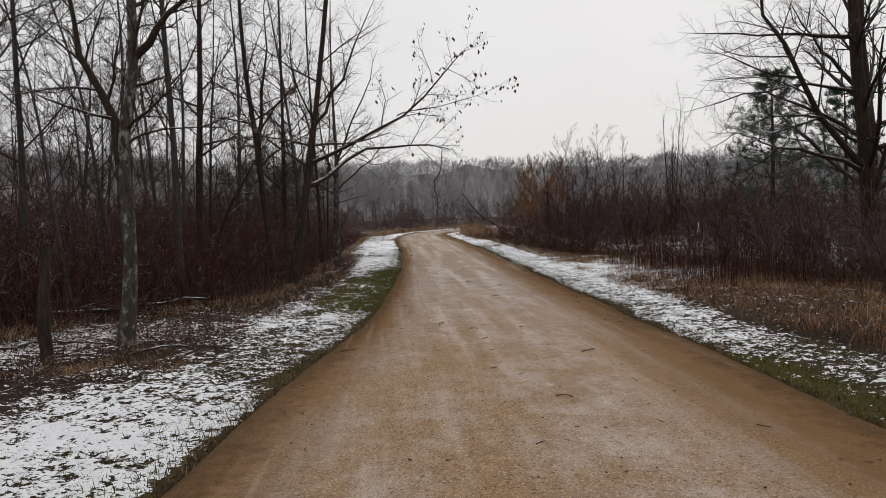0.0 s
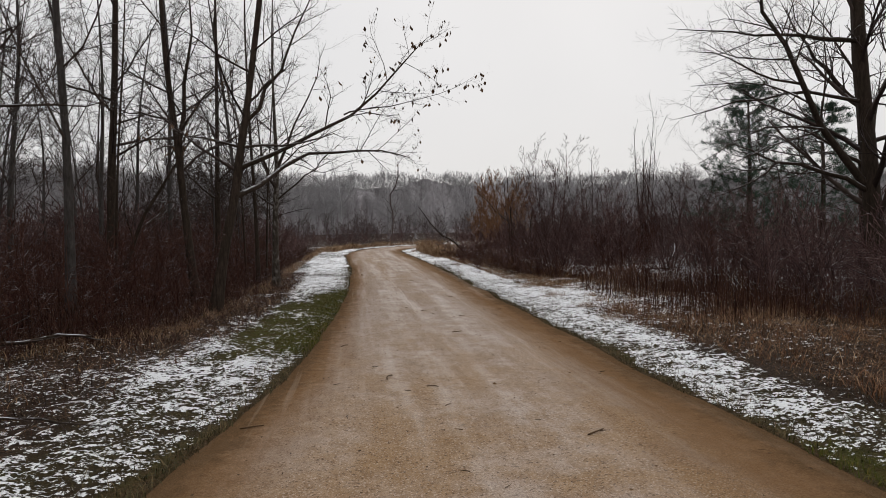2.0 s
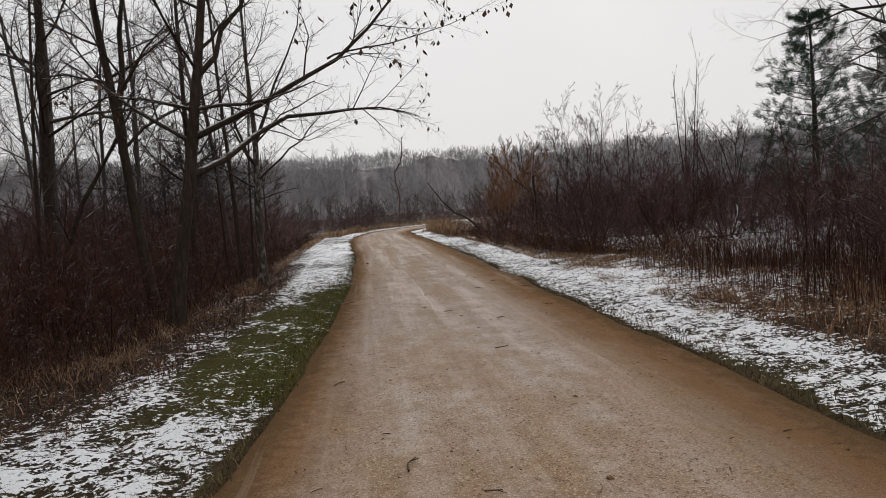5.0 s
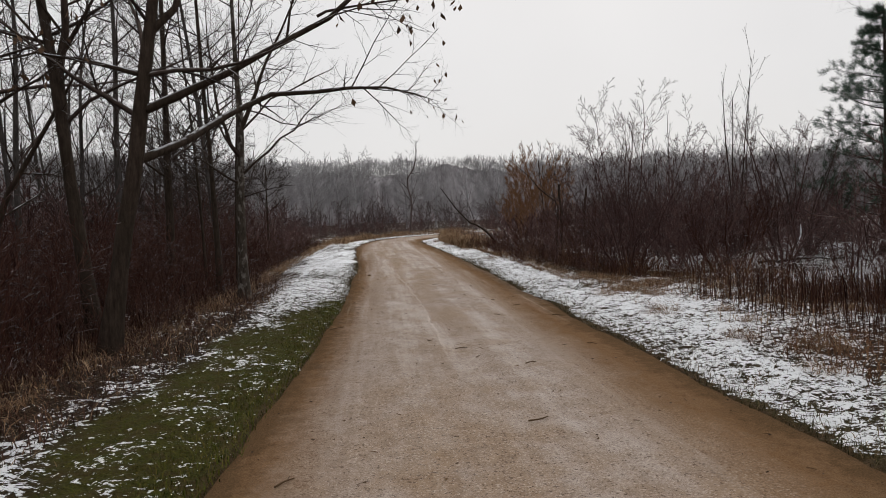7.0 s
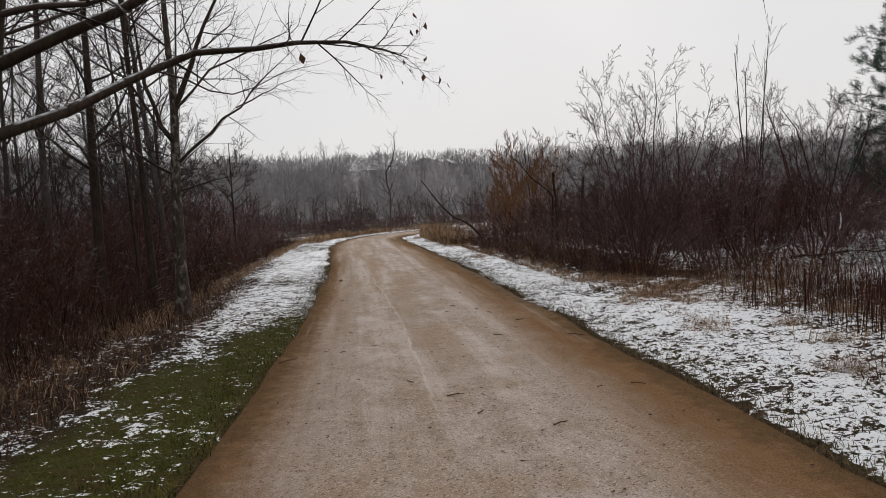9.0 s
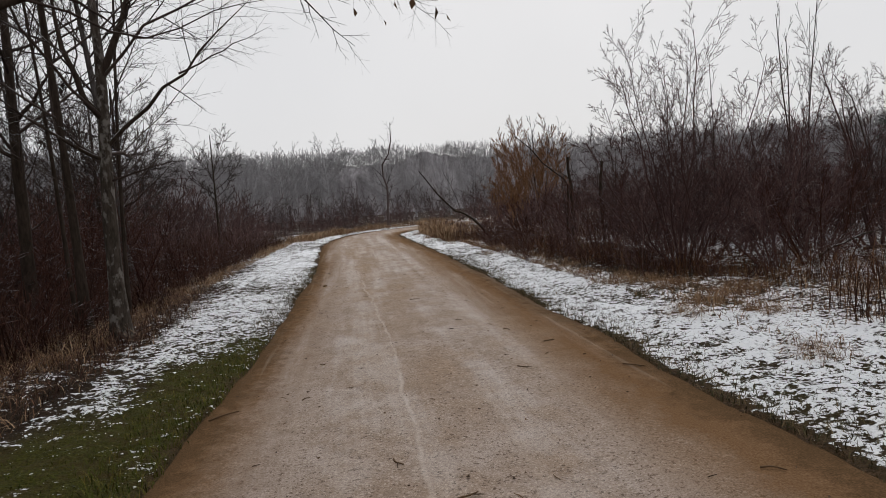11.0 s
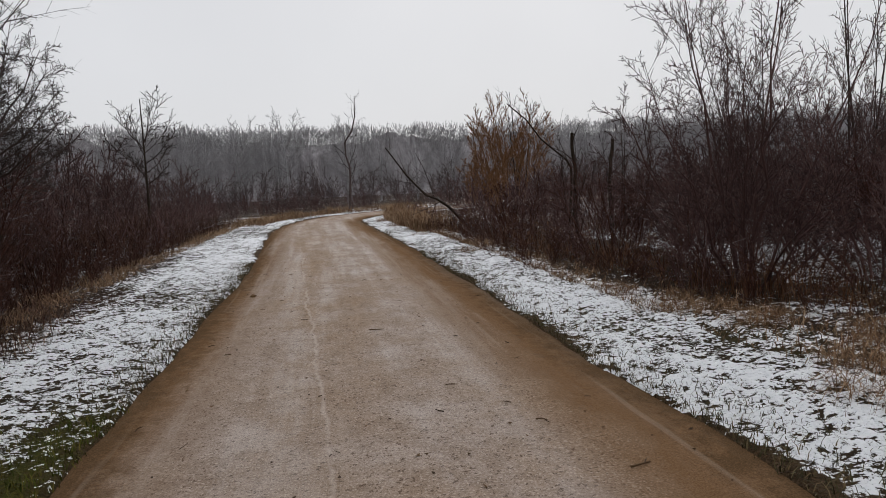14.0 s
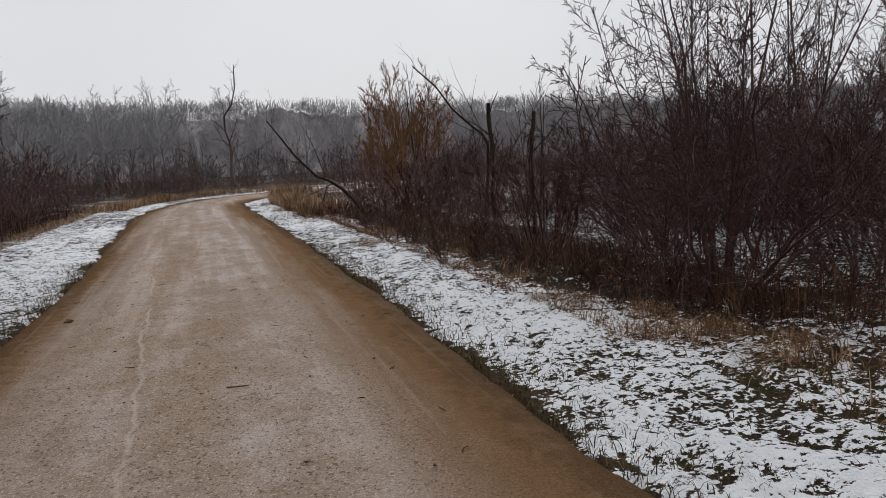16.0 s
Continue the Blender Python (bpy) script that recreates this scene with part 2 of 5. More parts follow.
TURF = blades("green_grass", (0.022, 0.031, 0.001), (0.05, 0.058, 0.003), (0.12, 0.09, 0.02))
TURF_DULL = blades("dull_grass", (0.025, 0.022, 0.010), (0.055, 0.05, 0.02), (0.16, 0.11, 0.055))
LITTER = blades("litter", (0.03, 0.018, 0.01), (0.07, 0.042, 0.022), (0.13, 0.075, 0.035))


def snow_material():
    k = Nodes("snow", 0.7)
    n = k.noise(k.coord(), 30, 4)
    k.bump(n, 0.6, 0.02)
    return k.colour(k.ramp(n, (0.3, (0.74, 0.76, 0.79)), (0.7, (0.85, 0.86, 0.88))))


SNOW = snow_material()


# ---- building blocks ----
def quad_mesh(name, v, q, mat, smooth=True):
    """A mesh from arrays of corners and four-cornered faces."""
    me = bpy.data.meshes.new(name)
    v, q = np.asarray(v, np.float32), np.asarray(q, np.int32)
    me.vertices.add(len(v))
    me.vertices.foreach_set("co", v.ravel())
    me.loops.add(q.size)
    me.loops.foreach_set("vertex_index", q.ravel())
    me.polygons.add(len(q))
    me.polygons.foreach_set("loop_start", np.arange(0, q.size, 4, dtype=np.int32))
    me.update(calc_edges=True)
    me.polygons.foreach_set("use_smooth", np.full(len(q), smooth))
    me.materials.append(mat)
    return me


def tubes(lines):
    """Corners and faces of tapered tubes. lines: (points, radii, sides)."""
    groups = {}
    for p, r, n in lines:
        groups.setdefault((len(p), n), []).append((p, r))
    vs, qs, base = [], [], 0
    for (k, n), g in groups.items():
        p = np.array([a for a, _ in g], float)
        r = np.array([b for _, b in g], float)
        t = np.gradient(p, axis=1)
        t /= np.linalg.norm(t, axis=2, keepdims=True) + 1e-9
        ref = np.where(np.abs(t[:, :1, 2:3]) < 0.8, np.array([0, 0, 1.0]), np.array([1.0, 0, 0]))
        a = np.cross(t, np.broadcast_to(ref, t.shape))
        a /= np.linalg.norm(a, axis=2, keepdims=True) + 1e-9
        b = np.cross(t, a)
        ang = np.arange(n) * 2 * np.pi / n
        ring = p[:, :, None] + r[:, :, None, None] * (a[:, :, None] * np.cos(ang)[:, None] + b[:, :, None] * np.sin(ang)[:, None])
        i = np.arange(len(g))[:, None, None] * k * n + np.arange(k - 1)[None, :, None] * n
        j = np.arange(n)[None, None]
        j2 = (j + 1) % n
        q = np.stack([i + j, i + j2, i + n + j2, i + n + j], -1).reshape(-1, 4)
        vs.append(ring.reshape(-1, 3))
        qs.append(q + base)
        base += len(g) * k * n
    return np.concatenate(vs), np.concatenate(qs)


def merge(parts):
    vs, qs, n = [], [], 0
    for v, q in parts:
        vs.append(v), qs.append(q + n)
        n += len(v)
    return np.concatenate(vs), np.concatenate(qs)


def thing(name, label, category, at=(0, 0, 0), group="", kind=""):
    ob = new(name)
    ob.empty_display_size = 0.2
    ob.matrix_basis = pose(*at)
    return tagged(ob, label, category, group, kind)


def part(name, vq, mat, parent, label="", smooth=True):
    ob = new(name, quad_mesh(name, *vq, mat, smooth))
    ob.parent = parent
    if label:
        ob["label"] = label
    return ob


def stuff(name, vq, mat, label, category, smooth=True):
    return tagged(new(name, quad_mesh(name, *vq, mat, smooth)), label, category, kind="stuff")


def unit(v):
    return v / (np.linalg.norm(v) + 1e-9)


def grow(rng, out, start, way, length, r, level, spec):
    """One branch and what grows from it. spec, by level: (points, sides, children, reach of children, spread, wander, lift)."""
    k, sides, kids, reach, spread, wander, lift = spec[level]
    p, d = np.array(start, float), unit(np.array(way, float))
    pts, step = [p], length / (k - 1)
    jit = rng.normal(0, wander, (k, 3))
    for i in range(1, k):
        d = unit(d + jit[i] + np.array([0, 0, lift]))
        p = p + d * step
        pts.append(p)
    tip = 0.25 if level < len(spec) - 1 else 0.4
    rad = [r * (1 - (1 - tip) * i / (k - 1)) for i in range(k)]
    out.append((pts, rad, sides))
    sprout(rng, out, pts, rad, length, level, spec, 0.07 if len(spec) == 3 else 0.2)


def sprout(rng, out, pts, rad, length, level, spec, low=0.2):
    k, sides, kids, reach, spread, wander, lift = spec[level]
    if level + 1 >= len(spec):
        return
    n = int(kids * rng.uniform(0.8, 1.25) + 0.5)
    az = rng.uniform(0, 6.28)
    m = len(pts)
    for j in range(n):
        u = low + (1 - low) * (j + rng.uniform(0, 0.9)) / n
        f = min(u, 0.999) * (m - 1)
        i = int(f)
        p = np.array(pts[i]) + (f - i) * (np.array(pts[i + 1]) - np.array(pts[i]))
        d = unit(np.array(pts[i + 1]) - np.array(pts[i]))
        rr = rad[i] + (f - i) * (rad[i + 1] - rad[i])
        az += 2.4 + rng.uniform(-0.6, 0.6)
        a = unit(np.cross(d, (0.3, 0.2, 0.93) if abs(d[2]) < 0.9 else (1, 0, 0)))
        b = np.cross(d, a)
        s = radians(spread * rng.uniform(0.65, 1.3))
        way = d * math.cos(s) + (a * math.cos(az) + b * math.sin(az)) * math.sin(s)
        grow(rng, out, p, way, length * reach * rng.uniform(0.6, 1.15) * (1.15 - 0.6 * u), min(rr * 0.7, r_at(level, rr)), level + 1, spec)


def r_at(level, rr):
    return rr * (0.40 if level == 0 else 0.55) + 0.001


def curve_points(ctrl, k):
    """A smooth line of k points through the given ones."""
    c = np.array(ctrl, float)
    n = len(c)
    e = np.concatenate([[2 * c[0] - c[1]], c, [2 * c[-1] - c[-2]]])
    out = []
    for t in np.linspace(0, n - 1, k):
        i = min(int(t), n - 2)
        f = t - i
        p0, p1, p2, p3 = e[i:i + 4]
        out.append(0.5 * (2 * p1 + (p2 - p0) * f + (2 * p0 - 5 * p1 + 4 * p2 - p3) * f * f + (3 * p1 - p0 - 3 * p2 + p3) * f ** 3))
    return np.array(out)


def leaf_quads(rng, at, size, droop=1.0):
    """Curled hanging leaves, two faces each, at the given places."""
    at = np.asarray(at, float)
    n = len(at)
    az = rng.uniform(0, 6.28, n)
    s = size * rng.uniform(0.6, 1.3, n)
    side = np.stack([np.cos(az), np.sin(az), rng.normal(0, 0.2, n)], 1) * (s * 0.32)[:, None]
    down = np.stack([rng.normal(0, 0.35, n), rng.normal(0, 0.35, n), -np.ones(n) * droop], 1) * s[:, None]
    fold = np.stack([-np.sin(az), np.cos(az), np.zeros(n)], 1) * (s * 0.18)[:, None]
    mid = at + down * 0.55
    v = np.stack([at, mid - side + fold, at + down, mid, mid + side + fold], 1).reshape(-1, 3)
    b = np.arange(n)[:, None] * 5
    q = np.concatenate([b + np.array([[0, 1, 2, 3]]), b + np.array([[0, 3, 2, 4]])])
    return v, q


def blade_quads(rng, x, y, z, h, w, lean):
    """Grass blades: two faces each, bent over."""
    n = len(x)
    az = rng.uniform(0, 6.28, n)
    h = h * rng.uniform(0.5, 1.3, n)
    root = np.stack([x, y, z], 1)
    side = np.stack([-np.sin(az), np.cos(az), np.zeros(n)], 1) * (w * rng.uniform(0.6, 1.3, n) / 2)[:, None]
    out = np.stack([np.cos(az), np.sin(az), np.zeros(n)], 1) * (h * lean * rng.uniform(0.3, 1.4, n))[:, None]
    up = np.zeros((n, 3))
    up[:, 2] = h
    mid = root + out * 0.35 + up * 0.6
    tip = root + out * 1.1 + up * rng.uniform(0.65, 1.0, n)[:, None]
    v = np.stack([root - side, root + side, mid + side * 0.8, mid - side * 0.8, tip + side * 0.15, tip - side * 0.15], 1).reshape(-1, 3)
    b = np.arange(n)[:, None] * 6
    return v, np.concatenate([b + np.array([[0, 1, 2, 3]]), b + np.array([[3, 2, 4, 5]])])


def value_noise(x, y, size, seed):
    """Smooth noise from 0 to 1 with lumps of that size."""
    u, v = x / size, y / size
    i, j = np.floor(u).astype(np.int64), np.floor(v).astype(np.int64)
    f, g = u - i, v - j
    f, g = f * f * (3 - 2 * f), g * g * (3 - 2 * g)

    def h(a, b):
        k = (a * 374761393 + b * 668265263 + seed * 974711) & 0x7FFFFFFF
        k = ((k ^ (k >> 13)) * 1274126177) & 0x7FFFFFFF
        return ((k ^ (k >> 16)) & 0xFFFF) / 65535.0

    return (h(i, j) * (1 - f) + h(i + 1, j) * f) * (1 - g) + (h(i, j + 1) * (1 - f) + h(i + 1, j + 1) * f) * g


# ---- the ground and the path ----
def smooth_table(pts):
    y = np.arange(-60, 75, 0.25)
    p = np.array(pts)
    x = np.interp(y, p[:, 1], p[:, 0])
    k = np.hanning(9)
    x = np.convolve(np.pad(x, 4, mode="edge"), k / k.sum(), "valid")
    return y, x


LEFT = smooth_table([(-1.9, -60), (-1.75, 0), (-1.4, 3.6), (-1.22, 5.2), (-0.95, 7.4), (-0.55, 10.2), (-0.33, 12.2), (-0.08, 16), (0.08, 20), (0.14, 25),
                     (0.1, 31), (-0.05, 36), (-0.12, 40), (0.05, 43.5), (0.6, 47), (1.9, 50.5), (4.2, 53.6), (8, 56), (16, 58.5), (60, 63), (200, 74)])
RIGHT = smooth_table([(3.15, -60), (3.22, 0), (3.28, 4), (3.38, 6.5), (3.46, 9), (3.56, 13), (3.6, 20), (3.58, 27), (3.5, 34), (3.3, 40), (3.22, 43),
                      (3.35, 45.3), (4, 47.5), (5.6, 49.8), (9, 52), (16, 54.4), (60, 58.5), (240, 74)])


def wob(y, seed):
    return 0.035 * (value_noise(np.asarray(y, float), np.zeros_like(y, dtype=float), 0.45, seed) - 0.5) + 0.11 * (value_noise(np.asarray(y, float), np.zeros_like(y, dtype=float), 1.9, seed + 1) - 0.5)


def x_left(y):
    return np.interp(y, *LEFT)


def x_right(y):
    return np.interp(y, *RIGHT)


def level(y):
    """The lie of the land: it falls gently, then runs flat."""
    u = np.clip(np.asarray(y, float) / 15.0, 0, 1)
    return -0.30 * (1.25 * u - 0.25 * u ** 4)


def beyond(x, y):
    """How far a place lies outside the path (left, right)."""
    sl = np.interp(y + 0.4, *LEFT) - np.interp(y - 0.4, *LEFT)
    sr = np.interp(y + 0.4, *RIGHT) - np.interp(y - 0.4, *RIGHT)
    dl = (x_left(y) + wob(y, 5) - x) / np.sqrt(1 + (sl / 0.8) ** 2)
    dr = (x - x_right(y) - wob(y, 9)) / np.sqrt(1 + (sr / 0.8) ** 2)
    return dl, dr


def ramp01(v, a, b):
    t = np.clip((v - a) / (b - a), 0, 1)
    return t * t * (3 - 2 * t)


def bell(v, a, b, soft):
    return ramp01(v, a - soft, a + soft) * (1 - ramp01(v, b - soft, b + soft))


def build_ground():
    ys = np.concatenate([np.arange(-60, 0, 2.0), np.arange(0, 3, 0.25), np.arange(3, 27, 0.047), 27 + (np.linspace(0, 1, 190) ** 1.5) * 33, np.arange(61, 100, 3.0), np.linspace(105, 900, 14)])
    inner = np.arange(0.0, 2.3, 0.047)
    outer = 2.3 + np.concatenate([np.linspace(0.05, 2.4, 22), np.linspace(2.8, 14, 18), np.linspace(16, 60, 8), np.linspace(80, 900, 6)])
    off = np.concatenate([inner, outer])
    yl = np.minimum(ys, 44.0)
    xl, xr = (x_left(yl) + wob(ys, 5))[:, None], (x_right(yl) + wob(ys, 9))[:, None]
    mid = np.linspace(0.06, 0.94, 9)[None]
    x = np.concatenate([xl - off[::-1][None], xl + (xr - xl) * mid, xr + off[None]], 1)
    y = np.repeat(ys[:, None], x.shape[1], 1)
    dl, dr = beyond(x, y)
    d = np.maximum(dl, dr)
    left = dl > dr
    lump = 0.5 * value_noise(x, y, 0.085, 3) + 0.25 * value_noise(x * 0.9 + y * 0.3, y, 0.19, 4) + 0.25 * value_noise(x, y, 0.05, 8)
    coarse = np.maximum(ramp01(d, 3.5, 5.5), 1 - ramp01(y, 1.5, 3.0))
    lump = lump * (1 - coarse) + 0.5 * coarse
    rough = value_noise(x, y, 0.8, 11) * (1 - ramp01(d, 6, 9)) + 0.5 * ramp01(d, 6, 9)
    wide = value_noise(x, y, 2.6, 12)
    # how much snow lies where
    verge = 1 - ramp01(d + 0.8 * (rough - 0.5), np.where(left, 1.3 - 0.2 * bell(y, 13, 19, 1.0) + 0.7 * (1 - ramp01(y, 5.5, 7.5)) + 0.25 * ramp01(y, 20, 24), 1.2 - 0.25 * (1 - ramp01(y, 12, 15)) + 0.8 * bell(y, 16, 21.6, 1.2) + 0.1 * ramp01(y, 20, 24)), np.where(left, 1.95 - 0.4 * bell(y, 13, 19, 1.0) + 0.95 * (1 - ramp01(y, 5.5, 7.5)) + 0.25 * ramp01(y, 20, 24), 1.95 - 0.4 * (1 - ramp01(y, 12, 15)) + 1.0 * bell(y, 16, 21.6, 1.2)))
    cover = 0.525 + 0.30 * (wide - 0.5) + verge * 0.215 - 0.16 * ramp01(y, 46, 52) * ramp01(d, 1.5, 3) - 0.05 * np.where(left, 0, 2.0 * (1 - ramp01(y, 12, 17)) - 1.4 * bell(y, 18, 32, 1.5)) * (1 - verge) + 0.24 * (rough - 0.5) * (1 - 0.4 * verge)
    cover *= ramp01(d + 0.20 * (lump - 0.5) + 0.16 * (rough - 0.5), 0.0, 0.12)
    r = d + 0.5 * (rough - 0.5)
    green = np.where(left, bell(y, 11.5, 17.6, 1.0) * (1 - ramp01(r, 0.95, 1.4)), 0)
    green = np.maximum(green, np.where(left, bell(y, 14.5, 20.3, 1.3) * (1 - ramp01(r, 0.35, 0.75)), 0))
    green = np.maximum(green, np.where(~left, bell(y, 2.0, 6.6, 0.7) * (1 - ramp01(r, 0.2, 0.6)), 0))
    green = np.maximum(green, 0.8 * np.where(left, bell(y, 5.0, 12.5, 1.0), bell(y, 6, 13, 1.0)) * (1 - ramp01(r, 0.0, 0.2)))
    green = np.maximum(green, np.where(left, bell(y, 1.0, 3.7, 0.3) * (1 - ramp01(r, 0.5, 0.9)), 0))
    part_snow = np.where(left, bell(y, 9.0, 15.5, 1.0) * bell(r, 0.5, 1.5, 0.25), 0)
    cover = cover - 0.37 * green * (0.75 + 0.5 * value_noise(x, y, 0.45, 14)) - 0.05 * part_snow + np.where(left, 0, 0.06 * bell(y, 18, 30, 1.5)) * verge - np.where(left, 0.07 * bell(y, 12, 19.5, 1.0), 0) * (1 - verge)
    # a dusting in the middle of the green strip, and a white band along its outer side
    dust = np.where(left, bell(y, 10.5, 16.6, 0.8) * bell(d, 0.55 + 0.35 * (rough - 0.5), 1.3, 0.25), 0) * ramp01(value_noise(x, y, 0.55, 15), 0.35, 0.75)
    band = np.where(left, bell(y, 9.5, 16.2, 0.6) * bell(d + 0.5 * (rough - 0.5), 1.35, 1.95, 0.14), 0)
    cover = cover + 0.26 * dust + 0.16 * band
    cover = cover - np.where(left, 0.07 * bell(y, 5.5, 13, 1.0) + 0.12 * bell(y, 13, 27, 1.5) * (1 - verge) * (1 - band) + 0.1 * bell(y, 15.5, 19.6, 0.8) * bell(d, 0.3, 1.7, 0.3), 0.08 * (1 - ramp01(y, 10, 13)))
    # bare brown litter under the bushes, snow in the open before and behind them
    foot = np.where(left, 0, bell(y + 0.6 * (rough - 0.5), 22.3, 36, 0.8) * bell(x + 0.9 * (rough - 0.5), 5.35, 7.6, 0.3))
    open_snow = np.where(left, 0, bell(y, 15.5, 22.0, 0.8) * bell(d, 0.3, 3.6, 0.5) + 0.8 * bell(y, 19.5, 30, 1.0) * bell(x, 8.4, 14, 0.6))
    bare = np.where(left, 0, (1 - ramp01(y, 12, 14.5)) * ramp01(d + 0.7 * (rough - 0.5), 1.2, 1.9))
    cover = cover - 0.34 * foot + 0.02 * open_snow * (1 - foot) - np.where(left, 0, 0.03 * bell(y, 13, 30, 1.5) * verge) - 0.1 * bare
    turf = np.clip(verge * 0.42 + green * (0.62 + 0.5 * value_noise(x, y, 0.7, 16)), 0, 1) * (0.4 + 0.6 * ramp01(d, 0.0, 0.12))
    turf = np.clip(turf - 0.35 * value_noise(x, y, 0.5, 21) * (1 - green), 0, 1)
    z = level(y) + np.where(d > 0, 0.002 + 0.03 * ramp01(d, 0.05, 0.8) + (0.008 + 0.038 * ramp01(d, 0.05, 0.4)) * (lump - 0.5) * 1.6 + 0.05 * (rough - 0.5) * ramp01(d, 0.2, 1.5) + 0.10 * (wide - 0.5) * ramp01(d, 1.5, 4), -0.05)
    n, m = x.shape
    i = (np.arange(n - 1)[:, None] * m + np.arange(m - 1)[None]).ravel()
    q = np.stack([i, i + 1, i + m + 1, i + m], 1)
    me = quad_mesh("ground", np.stack([x, y, z], -1).reshape(-1, 3), q, GROUND)
    soil = 1 - ramp01(d + 0.24 * (lump - 0.5) + 0.24 * (rough - 0.5), 0.0, 0.24)
    for name, val in (("cover", cover), ("lump", lump), ("turf", turf), ("soil", soil)):
        a = me.attributes.new(name, "FLOAT", "POINT")
        a.data.foreach_set("value", np.ascontiguousarray(val, np.float32).ravel())
    tagged(new("ground", me), "turf and leaf litter under thin broken snow", "ground", kind="structure")


def build_path():
    ys = np.concatenate([np.arange(-40, 3, 0.5), np.arange(3, 30, 0.06), np.arange(30, 44, 0.2)])
    el = np.stack([x_left(ys) + wob(ys, 5), ys], 1)
    er = np.stack([x_right(ys) + wob(ys, 9), ys], 1)

    def tail(table):
        yy = np.linspace(44, 62, 400)
        p = np.stack([np.interp(yy, *table), yy], 1)
        s = np.concatenate([[0], np.cumsum(np.linalg.norm(np.diff(p, axis=0), axis=1))])
        t = np.linspace(0, 42, 90)
        return np.stack([np.interp(t, s, p[:, 0]), np.interp(t, s, p[:, 1])], 1)

    el, er = np.concatenate([el, tail(LEFT)]), np.concatenate([er, tail(RIGHT)])
    us = np.concatenate([[0, 0.01, 0.025, 0.05], np.linspace(0.1, 0.9, 33), [0.95, 0.975, 0.99, 1.0]])
    p = el[:, None] * (1 - us)[None, :, None] + er[:, None] * us[None, :, None]
    mean = (el + er) / 2
    along = np.concatenate([[0], np.cumsum(np.linalg.norm(np.diff(mean, axis=0), axis=1))]) - 40
    x, y = p[..., 0], p[..., 1]
    e = np.minimum(us, 1 - us)[None]
    z = level(y) + 0.006 + 0.014 * ramp01(e, 0.0, 0.3) - 0.007 * (1 - ramp01(e, 0.0, 0.012)) + 0.012 * (value_noise(x, y, 0.35, 31) - 0.5) + 0.010 * (value_noise(x * 2.2, y * 0.3, 0.5, 32) - 0.5)
    n, m = x.shape
    i = (np.arange(n - 1)[:, None] * m + np.arange(m - 1)[None]).ravel()
    q = np.stack([i, i + 1, i + m + 1, i + m], 1)
    me = quad_mesh("path", np.stack([x, y, z], -1).reshape(-1, 3), q, PATH)
    uv = me.uv_layers.new(name="along")
    uvs = np.stack([np.broadcast_to(us[None], x.shape), np.broadcast_to(along[:, None], x.shape)], -1).reshape(-1, 2)
    uv.data.foreach_set("uv", uvs[q.ravel()].astype(np.float32).ravel())
    tagged(new("path", me), "damp tan crushed-stone footpath with brown edges", "path", kind="structure")


build_ground()
build_path()

# ---- trees ----
FINE = [(7, 7, 13, 0.40, 48, 0.1, 0.02), (6, 4, 8, 0.45, 42, 0.16, 0.03), (4, 3, 6, 0.5, 40, 0.18, 0.03), (3, 3, 0, 0, 0, 0.2, 0.04)]
TWIGGY = [(6, 5, 10, 0.36, 48, 0.12, 0.02), (5, 4, 7, 0.45, 42, 0.15, 0.03), (4, 3, 4, 0.5, 38, 0.17, 0.02), (3, 3, 0, 0, 0, 0.2, 0.0)]


def limb_lines(rng, ctrl, r, k=9, spec=TWIGGY, tip=0.07, low=0.2):
    pts = curve_points(ctrl, k)
    pts[1:-1] += rng.normal(0, 0.009 * float(np.linalg.norm(pts[-1] - pts[0])), (k - 2, 3))
    length = float(np.linalg.norm(np.diff(pts, axis=0), axis=1).sum())
    rad = [r * (1 - (1 - tip) * i / (k - 1)) for i in range(k)]
    out = [(list(pts), rad, 6)]
    sprout(rng, out, list(pts), rad, length, 0, spec, low)
    return out


def trunk_tube(ctrl, r, top, flare=1.5, k=16, sides=12, seed=0):
    pts = curve_points(ctrl, k)
    rad = []
    for i in range(k):
        u = i / (k - 1)
        rad.append((r + (top - r) * u) * (1 + (flare - 1) * max(0, 1 - u * 7) ** 2))
    v, q = tubes([(pts, rad, sides)])
    c = np.repeat(pts, sides, 0)
    n = value_noise(np.arange(len(v)) * 0.37, v[:, 2] * 2.3, 0.6, 40 + seed)[:, None]
    return c + (v - c) * (0.88 + 0.24 * n), q


def limb_tips(lines, rng, count, lo=0):
    ends = [l[0][-1] for l in lines if l[2] == 3]
    idx = rng.choice(len(ends), min(count, len(ends)), replace=False)
    return [ends[i] for i in idx]


